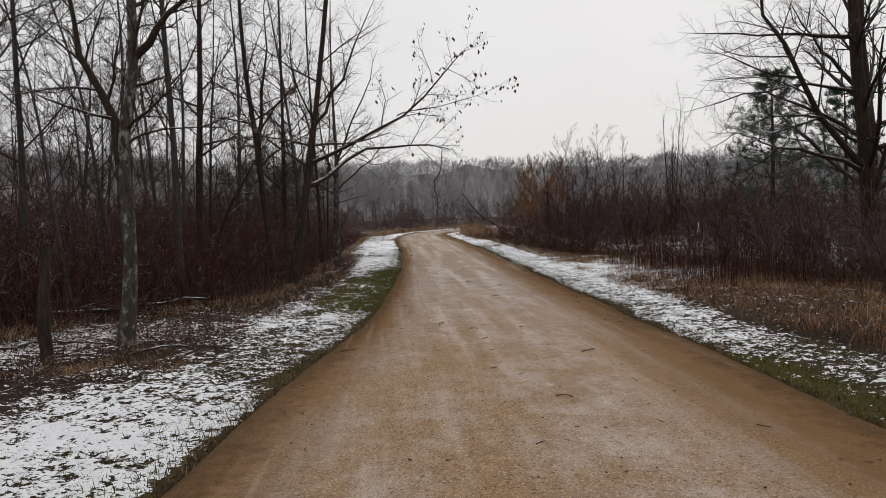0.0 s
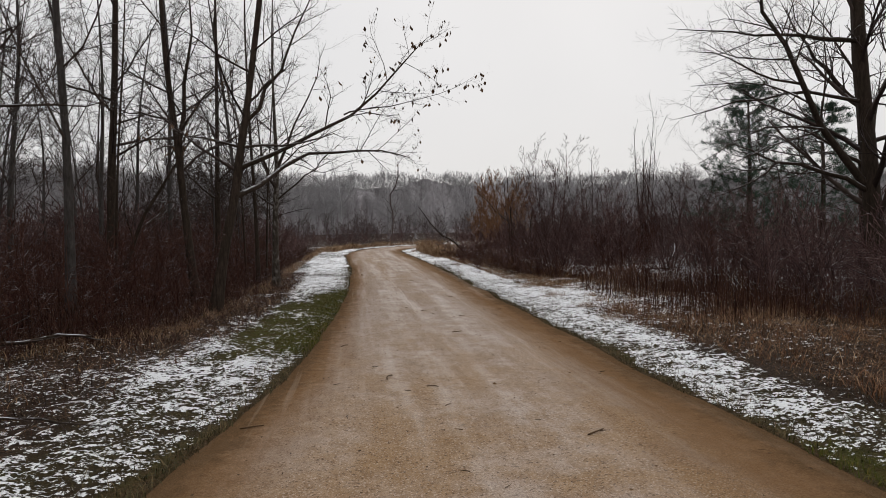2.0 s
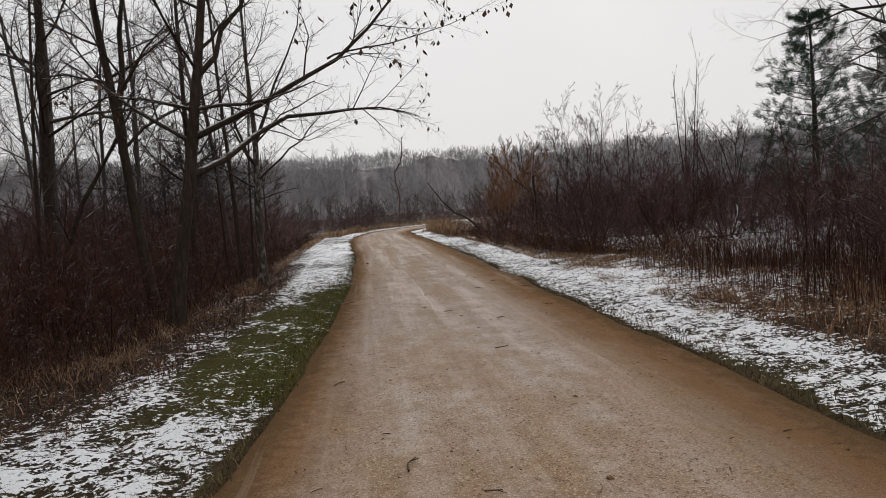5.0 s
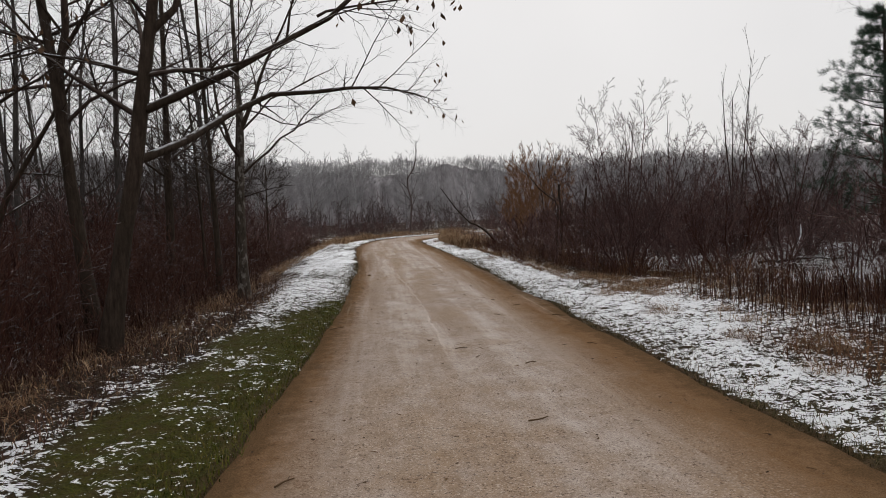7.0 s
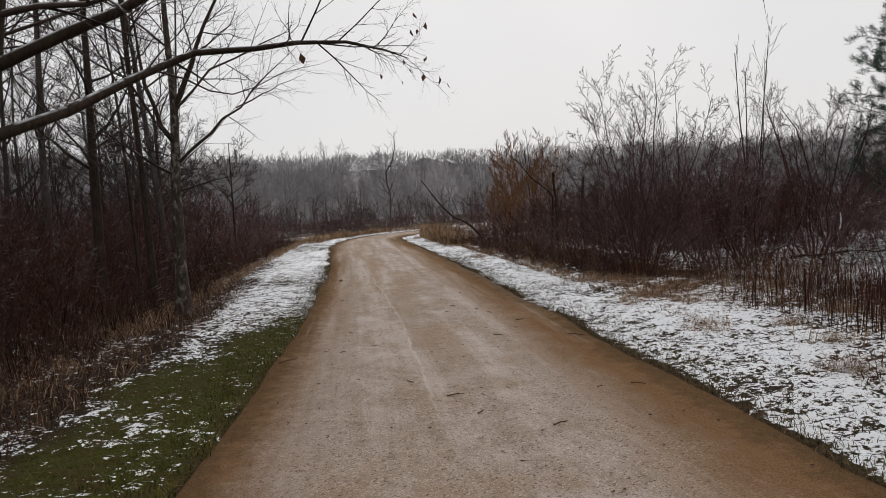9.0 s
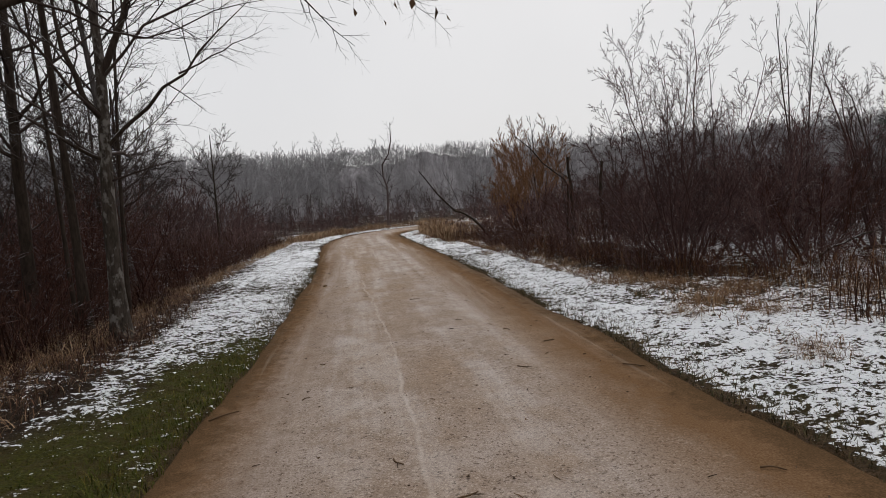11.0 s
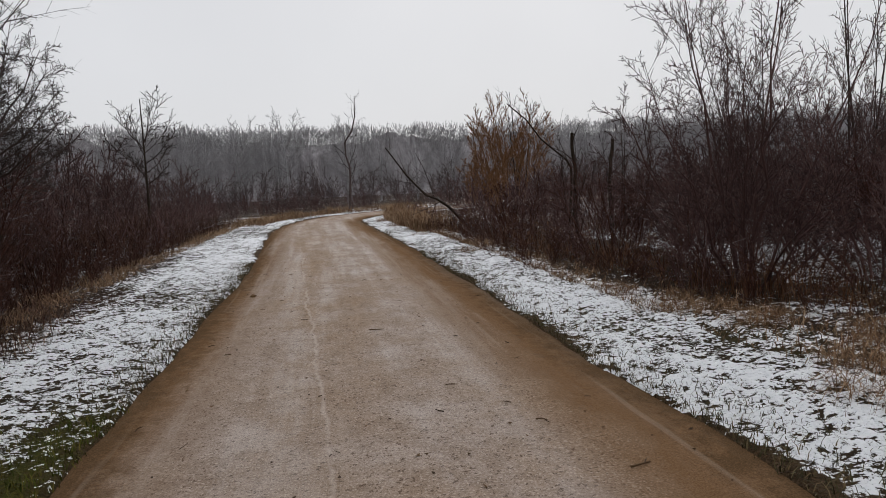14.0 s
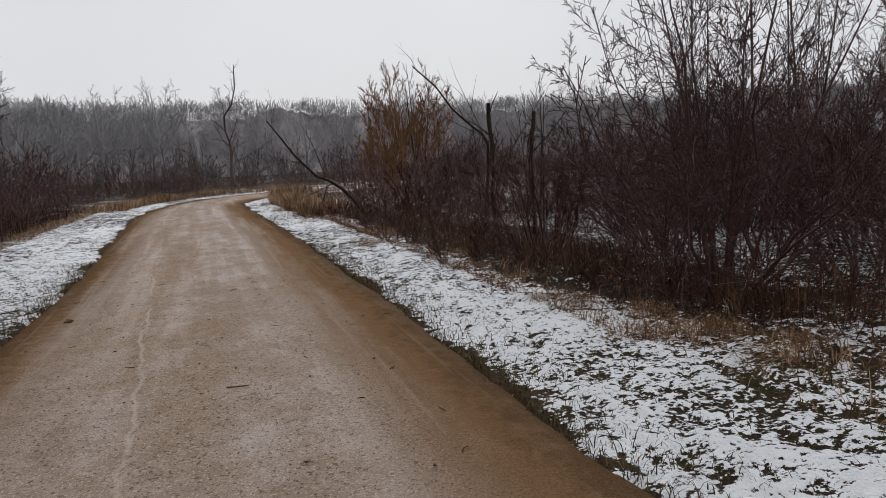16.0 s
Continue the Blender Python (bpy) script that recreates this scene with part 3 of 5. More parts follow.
def hero_tree(label, base, trunk, r, top, limbs, mat, seed, leaves=(), extra=0, extra_low=0.45, spec=FINE):
    """A tree with its trunk, each of its main limbs, and what leaves still hang. All in metres from the base."""
    rng = np.random.default_rng(seed)
    t = thing("tree", label, "tree", (base[0], base[1], float(level(base[1]))))
    b = np.array([base[0], base[1], float(level(base[1]))])
    tr = [np.array(p) - b for p in trunk]
    tr[0] = tr[0] * (1, 1, 0) - (0, 0, 0.12)
    part("trunk", trunk_tube(tr, r, top, seed=seed), mat, t)
    for i, (ctrl, lr, sp, *low) in enumerate(limbs):
        lines = limb_lines(rng, [np.array(p) - b for p in ctrl], lr, spec=sp, low=low[0] if low else 0.2)
        part("limb", tubes(lines), BARK if lr > 0.02 else TWIGS, t)
        for which, n in leaves:
            if which == i:
                part("dead_leaves", leaf_quads(rng, limb_tips(lines, rng, n), 0.095), DEAD_LEAF, t, "withered brown hanging leaves")
    if extra:
        pts = curve_points(tr, 12)
        lens = float(np.linalg.norm(np.diff(pts, axis=0), axis=1).sum())
        rad = [r + (top - r) * j / 11 for j in range(12)]
        out = []
        sp = [(12, 6, extra, 0.3, 55, 0, 0)] + list(spec[1:])
        sprout(rng, out, list(pts), rad, lens, 0, sp, extra_low)
        part("crown", tubes(out), TWIGS, t, "bare branching twigs")
    return t


# the tree with the long boughs that reach over the path
hero_tree("tall bare tree with long boughs holding withered leaves", (-2.6, 16.4),
          [(-2.62, 16.4, 0), (-2.39, 16.4, 0.96), (-2.15, 16.4, 2.12), (-1.96, 16.4, 3.33), (-1.84, 16.4, 4.0), (-1.55, 16.5, 6.2), (-1.3, 16.6, 8.5)], 0.118, 0.04,
          [([(-2.08, 16.42, 2.66), (-1.35, 16.47, 2.98), (-0.62, 16.45, 3.32), (0.1, 16.3, 3.76), (0.99, 16.3, 4.41), (1.54, 16.3, 5.1), (1.9, 16.3, 5.4)], 0.058, TWIGGY, 0.4),
           ([(0.1, 16.3, 3.76), (0.45, 16.3, 3.84), (1.07, 16.25, 3.94), (2.03, 16.2, 4.17), (2.81, 16.1, 4.54)], 0.019, TWIGGY),
           ([(-2.16, 16.45, 2.08), (-1.55, 17.2, 2.52), (-0.91, 18.0, 3.03), (-0.1, 18.0, 3.16), (0.59, 17.9, 3.2), (1.2, 18.0, 3.12), (1.65, 18.1, 3.03)], 0.062, TWIGGY, 0.55),
           ([(-0.93, 18.0, 3.02), (-0.74, 18.4, 2.92), (-0.55, 18.8, 2.77)], 0.016, TWIGGY[3:]),
           ([(-1.1, 17.8, 2.9), (-0.5, 18.3, 2.75), (0.2, 18.6, 3.0), (0.9, 18.8, 3.25)], 0.012, TWIGGY[1:]),
           ([(-1.9, 16.4, 3.6), (-1.3, 16.6, 4.6), (-0.8, 16.7, 5.7), (-0.2, 16.9, 7.0)], 0.05, TWIGGY),
           ([(-2.0, 16.4, 3.1), (-2.9, 16.2, 3.3), (-3.7, 16.1, 3.2)], 0.035, TWIGGY)],
          BARK, 3, leaves=((0, 100), (1, 40), (2, 14), (6, 26)), extra=12, extra_low=0.35)
# the tree with the pale lower trunk
hero_tree("bare tree with pale lower trunk and upright limbs", (-1.95, 21.5),
          [(-1.93, 21.5, 0), (-1.93, 21.5, 0.6), (-1.91, 21.5, 1.7), (-1.84, 21.5, 3.19), (-1.87, 21.5, 4.3), (-1.9, 21.6, 6.5), (-1.8, 21.6, 9.0)], 0.115, 0.008,
          [([(-1.85, 21.5, 2.2), (-1.3, 21.4, 2.65), (-0.81, 21.3, 3.06), (-0.3, 21.3, 3.55), (0.2, 21.3, 4.0)], 0.03, TWIGGY, 0.4),
           ([(-0.85, 21.3, 3.03), (-0.3, 21.3, 3.3), (0.35, 21.2, 3.55)], 0.014, TWIGGY[1:]),
           ([(-1.82, 21.5, 3.1), (-1.55, 21.5, 3.8), (-1.29, 21.5, 4.39), (-0.69, 21.5, 5.7), (-0.4, 21.5, 6.6)], 0.05, TWIGGY),
           ([(-1.85, 21.5, 2.5), (-2.2, 21.4, 3.3), (-2.3, 21.4, 4.4), (-2.35, 21.3, 5.8)], 0.045, TWIGGY),
           ([(-1.85, 21.5, 2.0), (-2.6, 21.2, 2.5), (-3.4, 21.0, 3.4)], 0.03, TWIGGY),
           ([(-1.88, 21.5, 1.75), (-1.3, 21.4, 1.9), (-0.8, 21.3, 1.95)], 0.018, TWIGGY)],
          BARK_PALE, 5, extra=10, extra_low=0.35)
# the pair of stems beside it
hero_tree("bare forked tree with two dark stems", (-3.54, 17.6),
          [(-3.2, 17.6, 0), (-3.35, 17.6, 1.0), (-3.47, 17.6, 2.45), (-3.56, 17.6, 3.54), (-3.72, 17.6, 5.06), (-3.8, 17.6, 7.0), (-3.8, 17.6, 9.0)], 0.1, 0.03,
          [([(-3.5, 17.6, 2.6), (-3.44, 17.6, 3.43), (-3.33, 17.6, 4.63), (-3.18, 17.6, 5.7), (-3.0, 17.6, 8.0)], 0.075, TWIGGY),
           ([(-3.45, 17.6, 3.6), (-2.9, 17.4, 4.3), (-2.2, 17.2, 4.9)], 0.035, TWIGGY),
           ([(-3.6, 17.6, 3.8), (-4.5, 17.6, 4.0), (-5.6, 17.6, 4.3)], 0.03, TWIGGY),
           ([(-4.9, 17.8, 0.3), (-4.3, 17.7, 1.6), (-3.6, 17.6, 2.9), (-2.9, 17.5, 4.0)], 0.06, TWIGGY)],
          BARK, 7, leaves=((1, 16),), extra=12, extra_low=0.35)
hero_tree("straight tall bare tree with level side branches", (-5.65, 19.6),
          [(-5.7, 19.6, 0), (-5.6, 19.6, 2.64), (-5.45, 19.6, 5), (-5.35, 19.6, 7.5), (-5.3, 19.6, 10)], 0.115, 0.04,
          [([(-5.55, 19.6, 3.2), (-4.6, 19.4, 3.7), (-3.6, 19.2, 4.5)], 0.035, TWIGGY),
           ([(-5.5, 19.6, 4.6), (-6.6, 19.4, 5.0), (-7.8, 19.3, 5.8)], 0.04, TWIGGY),
           ([(-5.5, 19.6, 4.0), (-4.7, 19.7, 4.3), (-4.0, 19.8, 4.4)], 0.03, TWIGGY)],
          BARK, 8, extra=9, extra_low=0.25)
# the mottled tree by the start of the walk
hero_tree("bare tree with mottled pale bark in thin snow", (-3.66, 9.0),
          [(-3.66, 9.0, 0), (-3.55, 9.0, 0.5), (-3.51, 9.0, 1.4), (-3.52, 9.0, 2.39), (-3.34, 9.0, 3.37), (-3.31, 9.0, 4.3), (-3.25, 9.0, 6.5)], 0.1, 0.05,
          [([(-3.55, 9.0, 2.2), (-3.6, 9.0, 2.65), (-3.81, 9.0, 3.24), (-4.05, 9.0, 3.89), (-4.1, 9.0, 4.6), (-4.3, 9.0, 6)], 0.075, TWIGGY),
           ([(-3.33, 9.0, 3.55), (-2.91, 9.0, 4.05), (-2.5, 9.0, 4.5), (-2.1, 9.0, 5.5)], 0.055, TWIGGY),
           ([(-3.54, 9.0, 2.40), (-3.25, 8.95, 2.57), (-2.7, 8.9, 2.63), (-2.19, 8.9, 2.65), (-1.8, 8.9, 2.75)], 0.022, TWIGGY),
           ([(-3.33, 9.0, 3.2), (-3.0, 9.0, 3.3), (-2.75, 9.0, 3.42)], 0.028, TWIGGY[2:])],
          BARK_PATCH, 9, extra=5, extra_low=0.5)
# the big spreading tree across the path
hero_tree("large dark spreading bare tree with drooping twigs", (11.1, 15.0),
          [(11.3, 15.0, 0), (11.2, 15.0, 1.0), (11.03, 15.0, 2.73), (10.75, 15.0, 5.6), (10.6, 15.0, 8.5), (10.5, 15.0, 11)], 0.22, 0.06,
          [([(10.9, 15.0, 2.2), (10.06, 14.9, 3.15), (9.24, 14.8, 4.34), (8.56, 14.7, 5.5), (8.1, 14.6, 6.6), (7.7, 14.6, 7.8)], 0.085, FINE),
           ([(10.75, 15.0, 5.15), (9.64, 15.0, 5.2), (8.29, 15.0, 5.2), (6.56, 15.0, 5.3)], 0.055, FINE),
           ([(10.95, 15.0, 2.05), (9.92, 14.9, 2.4), (8.82, 14.8, 2.62), (8.1, 14.7, 2.2), (6.9, 14.7, 1.8)], 0.06, FINE),
           ([(10.8, 15.0, 3.9), (9.6, 15.4, 4.1), (8.2, 15.6, 3.9), (7.0, 15.8, 3.6)], 0.045, FINE),
           ([(10.7, 15.0, 6.2), (9.2, 15.3, 6.9), (7.9, 15.5, 7.6)], 0.08, FINE),
           ([(9.3, 14.8, 4.2), (8.4, 14.7, 4.3), (7.5, 14.6, 4.7), (6.7, 14.5, 4.8)], 0.03, FINE),
           ([(9.9, 14.9, 3.3), (9.0, 15.2, 3.4), (8.0, 15.3, 3.0), (7.2, 15.3, 2.5)], 0.03, FINE),
           ([(8.8, 14.8, 2.6), (7.9, 14.6, 2.9), (7.0, 14.5, 3.0)], 0.025, FINE),
           ([(10.9, 15.0, 3.0), (11.8, 15.6, 4.2), (13.0, 16, 5.6)], 0.09, TWIGGY)],
          BARK, 12, extra=20, extra_low=0.2)
hero_tree("dark bare tree behind the large spreading one", (12.9, 17.2),
          [(12.9, 17.2, 0), (12.8, 17.2, 3), (12.5, 17.2, 6), (12.4, 17.2, 10)], 0.2, 0.07,
          [([(12.8, 17.2, 2.6), (11.6, 17.2, 3.4), (10.2, 17.4, 4.0)], 0.06, FINE), ([(12.7, 17.2, 4.2), (11.5, 17.4, 5.4), (10.6, 17.4, 6.8)], 0.07, FINE)],
          BARK, 13, extra=7, extra_low=0.35)

hero_tree("tall bare tree with steep branches near the pale one", (-3.9, 23.5),
          [(-3.9, 23.5, 0), (-3.85, 23.5, 2.5), (-3.8, 23.5, 5.0), (-3.75, 23.5, 9.0)], 0.1, 0.03,
          [([(-3.85, 23.5, 2.3), (-4.6, 23.3, 3.0), (-5.4, 23.2, 4.2)], 0.04, TWIGGY), ([(-3.85, 23.5, 2.8), (-3.2, 23.3, 3.5), (-2.8, 23.2, 4.6)], 0.035, TWIGGY)],
          BARK, 14, extra=14, extra_low=0.3)
hero_tree("slim bare tree close beside the pale-trunked one", (-2.5, 21.8),
          [(-2.45, 21.8, 0), (-2.5, 21.8, 2.0), (-2.6, 21.8, 4.5), (-2.65, 21.8, 7.5), (-2.5, 21.75, 9.6)], 0.065, 0.006, [], BARK, 15, extra=14, extra_low=0.25)

for i, (x, y, lean, h) in enumerate(((-2.45, 23.4, 0.45, 8.2), (-2.9, 22.6, -0.4, 8.0), (-4.6, 16.6, 0.5, 8.4))):
    hero_tree("slim leafless sapling among taller trees", (x, y), [(x, y, 0), (x + 0.25 * lean, y, 0.3 * h), (x + 0.7 * lean, y, 0.65 * h), (x + lean, y, h)], 0.034, 0.005, [], BARK, 160 + i, extra=18, extra_low=0.2)
# ---- rounded crowns and domes of fine twigs ----
CROWN = [(6, 4, 10, 0.42, 40, 0.1, 0.03), (4, 3, 7, 0.48, 38, 0.14, 0.04), (3, 3, 4, 0.5, 36, 0.16, 0.04), (2, 3, 0, 0, 0, 0.2, 0.03)]
LIGHT_CROWN = [(5, 3, 9, 0.42, 42, 0.1, 0.03), (3, 3, 5, 0.5, 40, 0.15, 0.04), (2, 3, 0, 0, 0, 0.2, 0.03)]


def bent_limb(g, start, tip, rise, r, spec, low, k=7):
    """A limb that sets out towards its side, then bends up to its tip, with all its twigs."""
    start, tip = np.array(start, float), np.array(tip, float)
    mid = start + (tip - start) * np.array([0.55, 0.55, rise])
    pts = curve_points([start, mid, tip], k)
    pts[1:-1] += g.normal(0, 0.012 * float(np.linalg.norm(tip - start)), (k - 2, 3))
    length = float(np.linalg.norm(np.diff(pts, axis=0), axis=1).sum())
    rad = [r * (1 - 0.78 * i / (k - 1)) for i in range(k)]
    out = [(list(pts), rad, 5)]
    sprout(g, out, list(pts), rad, length, 0, spec, low)
    return out


def dome_stems(g, height, width, n, spec, r, base=0.5, low=0.25):
    """Stems from one root that fan out to a rounded outline: one list of lines for each stem."""
    made = []
    for i in range(n):
        a = 2.4 * i + g.uniform(-0.4, 0.4)
        f = math.acos(1 - 0.86 * (i + 0.5) / n) * g.uniform(0.9, 1.1)
        reach = g.uniform(0.78, 1.0)
        d = base * 0.5 * math.sqrt((i + 0.5) / n)
        tip = (0.5 * width * math.sin(f) * math.cos(a) * reach, 0.5 * width * math.sin(f) * math.sin(a) * reach, height * (0.18 + 0.82 * math.cos(f)) * reach)
        made.append(bent_limb(g, (d * math.cos(a), d * math.sin(a), -0.06), tip, g.uniform(0.5, 0.62), r * g.uniform(0.6, 1.2), spec, low))
    return made


def crown_limbs(g, height, width, clear, n, spec, r, lean=(0, 0)):
    """Limbs of a round-headed tree, from a trunk that is clear below."""
    made = []
    for i in range(n):
        a = 2.4 * i + g.uniform(-0.5, 0.5)
        u = (i + g.uniform(0.2, 0.8)) / n
        z = height * (clear + (1 - clear) * (0.12 + 0.88 * u)) * g.uniform(0.93, 1.0)
        out = 0.5 * width * math.sqrt(max(0.02, 1 - (1.75 * u - 0.8) ** 2)) * g.uniform(0.75, 1.1)
        z0 = height * (clear * 0.85 + (1 - clear) * 0.5 * u)
        at = (lean[0] * z0 / height, lean[1] * z0 / height, z0)
        tip = (at[0] + out * math.cos(a), at[1] + out * math.sin(a), z)
        made.append(bent_limb(g, at, tip, 0.42, r * (1 - 0.5 * u), spec, 0.25, 6))
    return made


# ---- woodland trees, in a few habits ----
WOOD = [(9, 6, 13, 0.36, 46, 0.05, 0.02), (5, 4, 8, 0.5, 42, 0.12, 0.05), (3, 3, 6, 0.5, 40, 0.15, 0.04), (2, 3, 0, 0, 0, 0.18, 0.02)]


def wood_tree(seed, height, r, lean, mat=BARK_WOOD):
    rng = np.random.default_rng(seed)
    t = thing("tree", "bare grey-brown woodland tree among dark undergrowth", "tree", group="woodland trees")
    top = np.array([lean, rng.uniform(-0.4, 0.4), height])
    ctrl = [np.zeros(3) - (0, 0, 0.15), top * 0.3 + rng.normal(0, 0.12, 3) * (1, 1, 0), top * 0.65 + rng.normal(0, 0.18, 3) * (1, 1, 0), top]
    part("trunk", trunk_tube(ctrl, r, r * 0.2, 1.4, 12, 8, seed), mat, t)
    pts = curve_points(ctrl, 12)
    out = []
    sprout(rng, out, list(pts), [r * (1 - 0.8 * j / 11) for j in range(12)], height, 0, WOOD, 0.28)
    part("crown", tubes([(p, [max(a, 0.0045) for a in rad], n) for p, rad, n in out]), TWIGS, t, "bare branching twigs")
    return t


def scatter(rng, n, ok, x0, x1, y0, y1, gap):
    got, tries = [], 0
    while len(got) < n and tries < n * 60:
        tries += 1
        x, y = rng.uniform(x0, x1), rng.uniform(y0, y1)
        if ok(x, y) and all((x - a) ** 2 + (y - b) ** 2 > gap * gap for a, b in got):
            got.append((x, y))
    return got


HABITS = [wood_tree(51, 9, 0.08, 0.9), wood_tree(52, 11, 0.105, -0.7), wood_tree(53, 7, 0.055, 1.1), wood_tree(54, 10, 0.085, 0.3), wood_tree(55, 6, 0.045, -0.6)]
rng = np.random.default_rng(77)


def in_left_wood(x, y):
    return x < -4.2 - 0.02 * y and not (y > 30 and x > -9) and not (abs(x + 5.6) < 1 and abs(y - 19.6) < 1.2) and not (x > -6.5 and 7 < y < 11)


spots = scatter(rng, 56, in_left_wood, -24, -3.5, 9, 44, 1.2)
spots += [(-4.9, 15.2), (-6.2, 13.0), (-7.4, 11.2), (-4.4, 24.5), (-3.8, 28.0), (-6.0, 26.5)]
for i, (x, y) in enumerate(spots):
    h = HABITS[i % 5]
    m = pose(x, y, float(level(y)), 0, 0, rng.uniform(0, 360))
    if i < 5:
        h.matrix_basis = m
    else:
        copy_thing(h, m @ Matrix.Scale(rng.uniform(0.8, 1.2), 4))


# ---- undergrowth: thickets that nobody could count ----
BUSHY = [(5, 3, 9, 0.46, 40, 0.14, 0.04), (3, 3, 6, 0.5, 40, 0.18, 0.04), (2, 3, 0, 0, 0, 0.2, 0.03)]


def shrub_lines(rng, height, stems_n, width, spec=BUSHY, r=0.008, splay=0.35):
    out = []
    for _ in range(stems_n):
        a, d = rng.uniform(0, 6.28), width * math.sqrt(rng.uniform(0, 1))
        start = (d * 0.5 * math.cos(a), d * 0.5 * math.sin(a), -0.05)
        way = (splay * math.cos(a) * rng.uniform(0.2, 1.3), splay * math.sin(a) * rng.uniform(0.2, 1.3), 1)
        grow(rng, out, start, way, height * rng.uniform(0.5, 1.1), r * rng.uniform(0.7, 1.3), 0, spec)
    return out


def thick(lines, least):
    return [(p, [max(a, least) for a in rad], n) for p, rad, n in lines]


def planted(rng, kinds, spots, lo, hi):
    """Copies of a few plants, turned and sized, joined into one mesh."""
    made = []
    for x, y in spots:
        v, q = kinds[rng.integers(len(kinds))]
        a, s = rng.uniform(0, 6.28), rng.uniform(lo, hi)
        c, d = math.cos(a) * s, math.sin(a) * s
        w = np.stack([v[:, 0] * c - v[:, 1] * d + x, v[:, 0] * d + v[:, 1] * c + y, v[:, 2] * s * rng.uniform(0.85, 1.15) + float(level(y))], 1)
        made.append((w, q))
    return merge(made)


rng = np.random.default_rng(101)
KINDS = [tubes(thick(shrub_lines(rng, 1.7, 6, 0.9), 0.0035)) for _ in range(7)]
COARSE = [(5, 3, 8, 0.46, 40, 0.14, 0.04), (3, 3, 5, 0.5, 42, 0.18, 0.04), (2, 3, 0, 0, 0, 0.2, 0.03)]
SPARSE = [(4, 3, 7, 0.46, 38, 0.14, 0.04), (2, 3, 3, 0.5, 42, 0.18, 0.04), (2, 3, 0, 0, 0, 0.2, 0.03)]
KINDS_MID = [tubes(thick(shrub_lines(rng, 2.0, 8, 1.2, SPARSE), 0.007)) for _ in range(5)]
KINDS_LOW = [tubes(thick(shrub_lines(rng, 1.7, 5, 1.4, COARSE, 0.009, 0.7), 0.006)) for _ in range(5)]
KINDS_BACK = [tubes(thick(shrub_lines(rng, 2.7, 6, 1.5, SPARSE, 0.014), 0.012)) for _ in range(4)]


STILT = [(6, 4, 9, 0.36, 42, 0.12, 0.03), (4, 3, 6, 0.45, 42, 0.16, 0.03), (2, 3, 0, 0, 0, 0.2, 0.03)]
KINDS_DOME = [tubes(thick(sum(dome_stems(rng, 2.5, 2.5, 9, STILT, 0.013, 0.7, 0.34), []), 0.004)) for _ in range(5)]


def left_edge(y):
    return float(np.interp(y, [0, 8, 10, 14, 18, 26, 37, 44, 50, 56], [-8, -7.2, -6.0, -3.3, -2.8, -2.7, -2.6, -2.4, -1.2, 0.5]))


def right_edge(y):
    return float(np.interp(y, [0, 6, 10, 15, 20, 23, 28, 36, 43, 47, 49], [7.3, 7.3, 7.9, 8.0, 7.0, 5.7, 5.4, 5.1, 4.7, 5.1, 7.0]))


near_l = scatter(rng, 135, lambda x, y: x < left_edge(y) - 0.1, -9, -2, 9.5, 30, 0.42)
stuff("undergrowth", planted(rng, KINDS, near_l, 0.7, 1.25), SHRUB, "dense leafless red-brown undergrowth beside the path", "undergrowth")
near_r = scatter(rng, 70, lambda x, y: x > right_edge(y) + 0.2 and not (x > 7.0 and 17.5 < y < 31 and rng.uniform() < 0.75), 5, 14, 9, 33, 0.5)
near_r += scatter(rng, 40, lambda x, y: x > right_edge(y) + 0.2, 8.3, 14, 9.5, 17.5, 0.5)
stuff("undergrowth", planted(rng, KINDS, near_r, 0.55, 1.05), MAROON, "dense leafless dark red-brown thicket behind dry grass", "undergrowth")
low = [(left_edge(y) + rng.normal(0.1, 0.35), y) for y in np.linspace(10, 34, 48)] + [(right_edge(y) + rng.normal(0.2, 0.4), y) for y in np.linspace(10, 36, 48)]
stuff("undergrowth", planted(rng, KINDS_LOW, low, 0.28, 0.6), SHRUB, "low leafless red-brown twigs edging the thickets", "undergrowth")
dark_r = scatter(rng, 32, lambda x, y: x > right_edge(y) + 0.5, 9, 17, 10.5, 18, 0.8) + scatter(rng, 8, lambda x, y: True, 8.6, 14.5, 25, 30, 0.8)
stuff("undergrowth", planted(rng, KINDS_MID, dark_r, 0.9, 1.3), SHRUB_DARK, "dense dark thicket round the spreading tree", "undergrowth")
dome_r = scatter(rng, 24, lambda x, y: x > right_edge(y) + (0.9 if y < 26 else 0.5), 6, 15.5, 19.5, 30.5, 0.95)
stuff("undergrowth", planted(rng, KINDS_DOME, dome_r, 0.65, 1.0), MAROON, "leafless maroon shrubs with bare feet over snow", "undergrowth")
mid_l = scatter(rng, 55, lambda x, y: x < left_edge(y) - 0.2, -11, 1, 28, 59, 0.8)
mid_r = scatter(rng, 70, lambda x, y: x > right_edge(y) + 0.3, 5, 19, 23, 47, 0.85)
stuff("undergrowth", planted(rng, KINDS_MID, mid_l + mid_r, 0.5, 0.84), MAROON, "leafless reddish thicket along the bend of the path", "undergrowth")
back = scatter(rng, 225, lambda x, y: x < left_edge(min(y, 56)) - 2.5, -26, -5, 10, 60, 1.1)
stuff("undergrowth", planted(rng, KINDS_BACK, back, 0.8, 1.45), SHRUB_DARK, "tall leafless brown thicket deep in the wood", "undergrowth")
far_b = scatter(rng, 105, lambda x, y: x < x_left(y) - 2.0, -24, 42, 55, 74, 0.9)
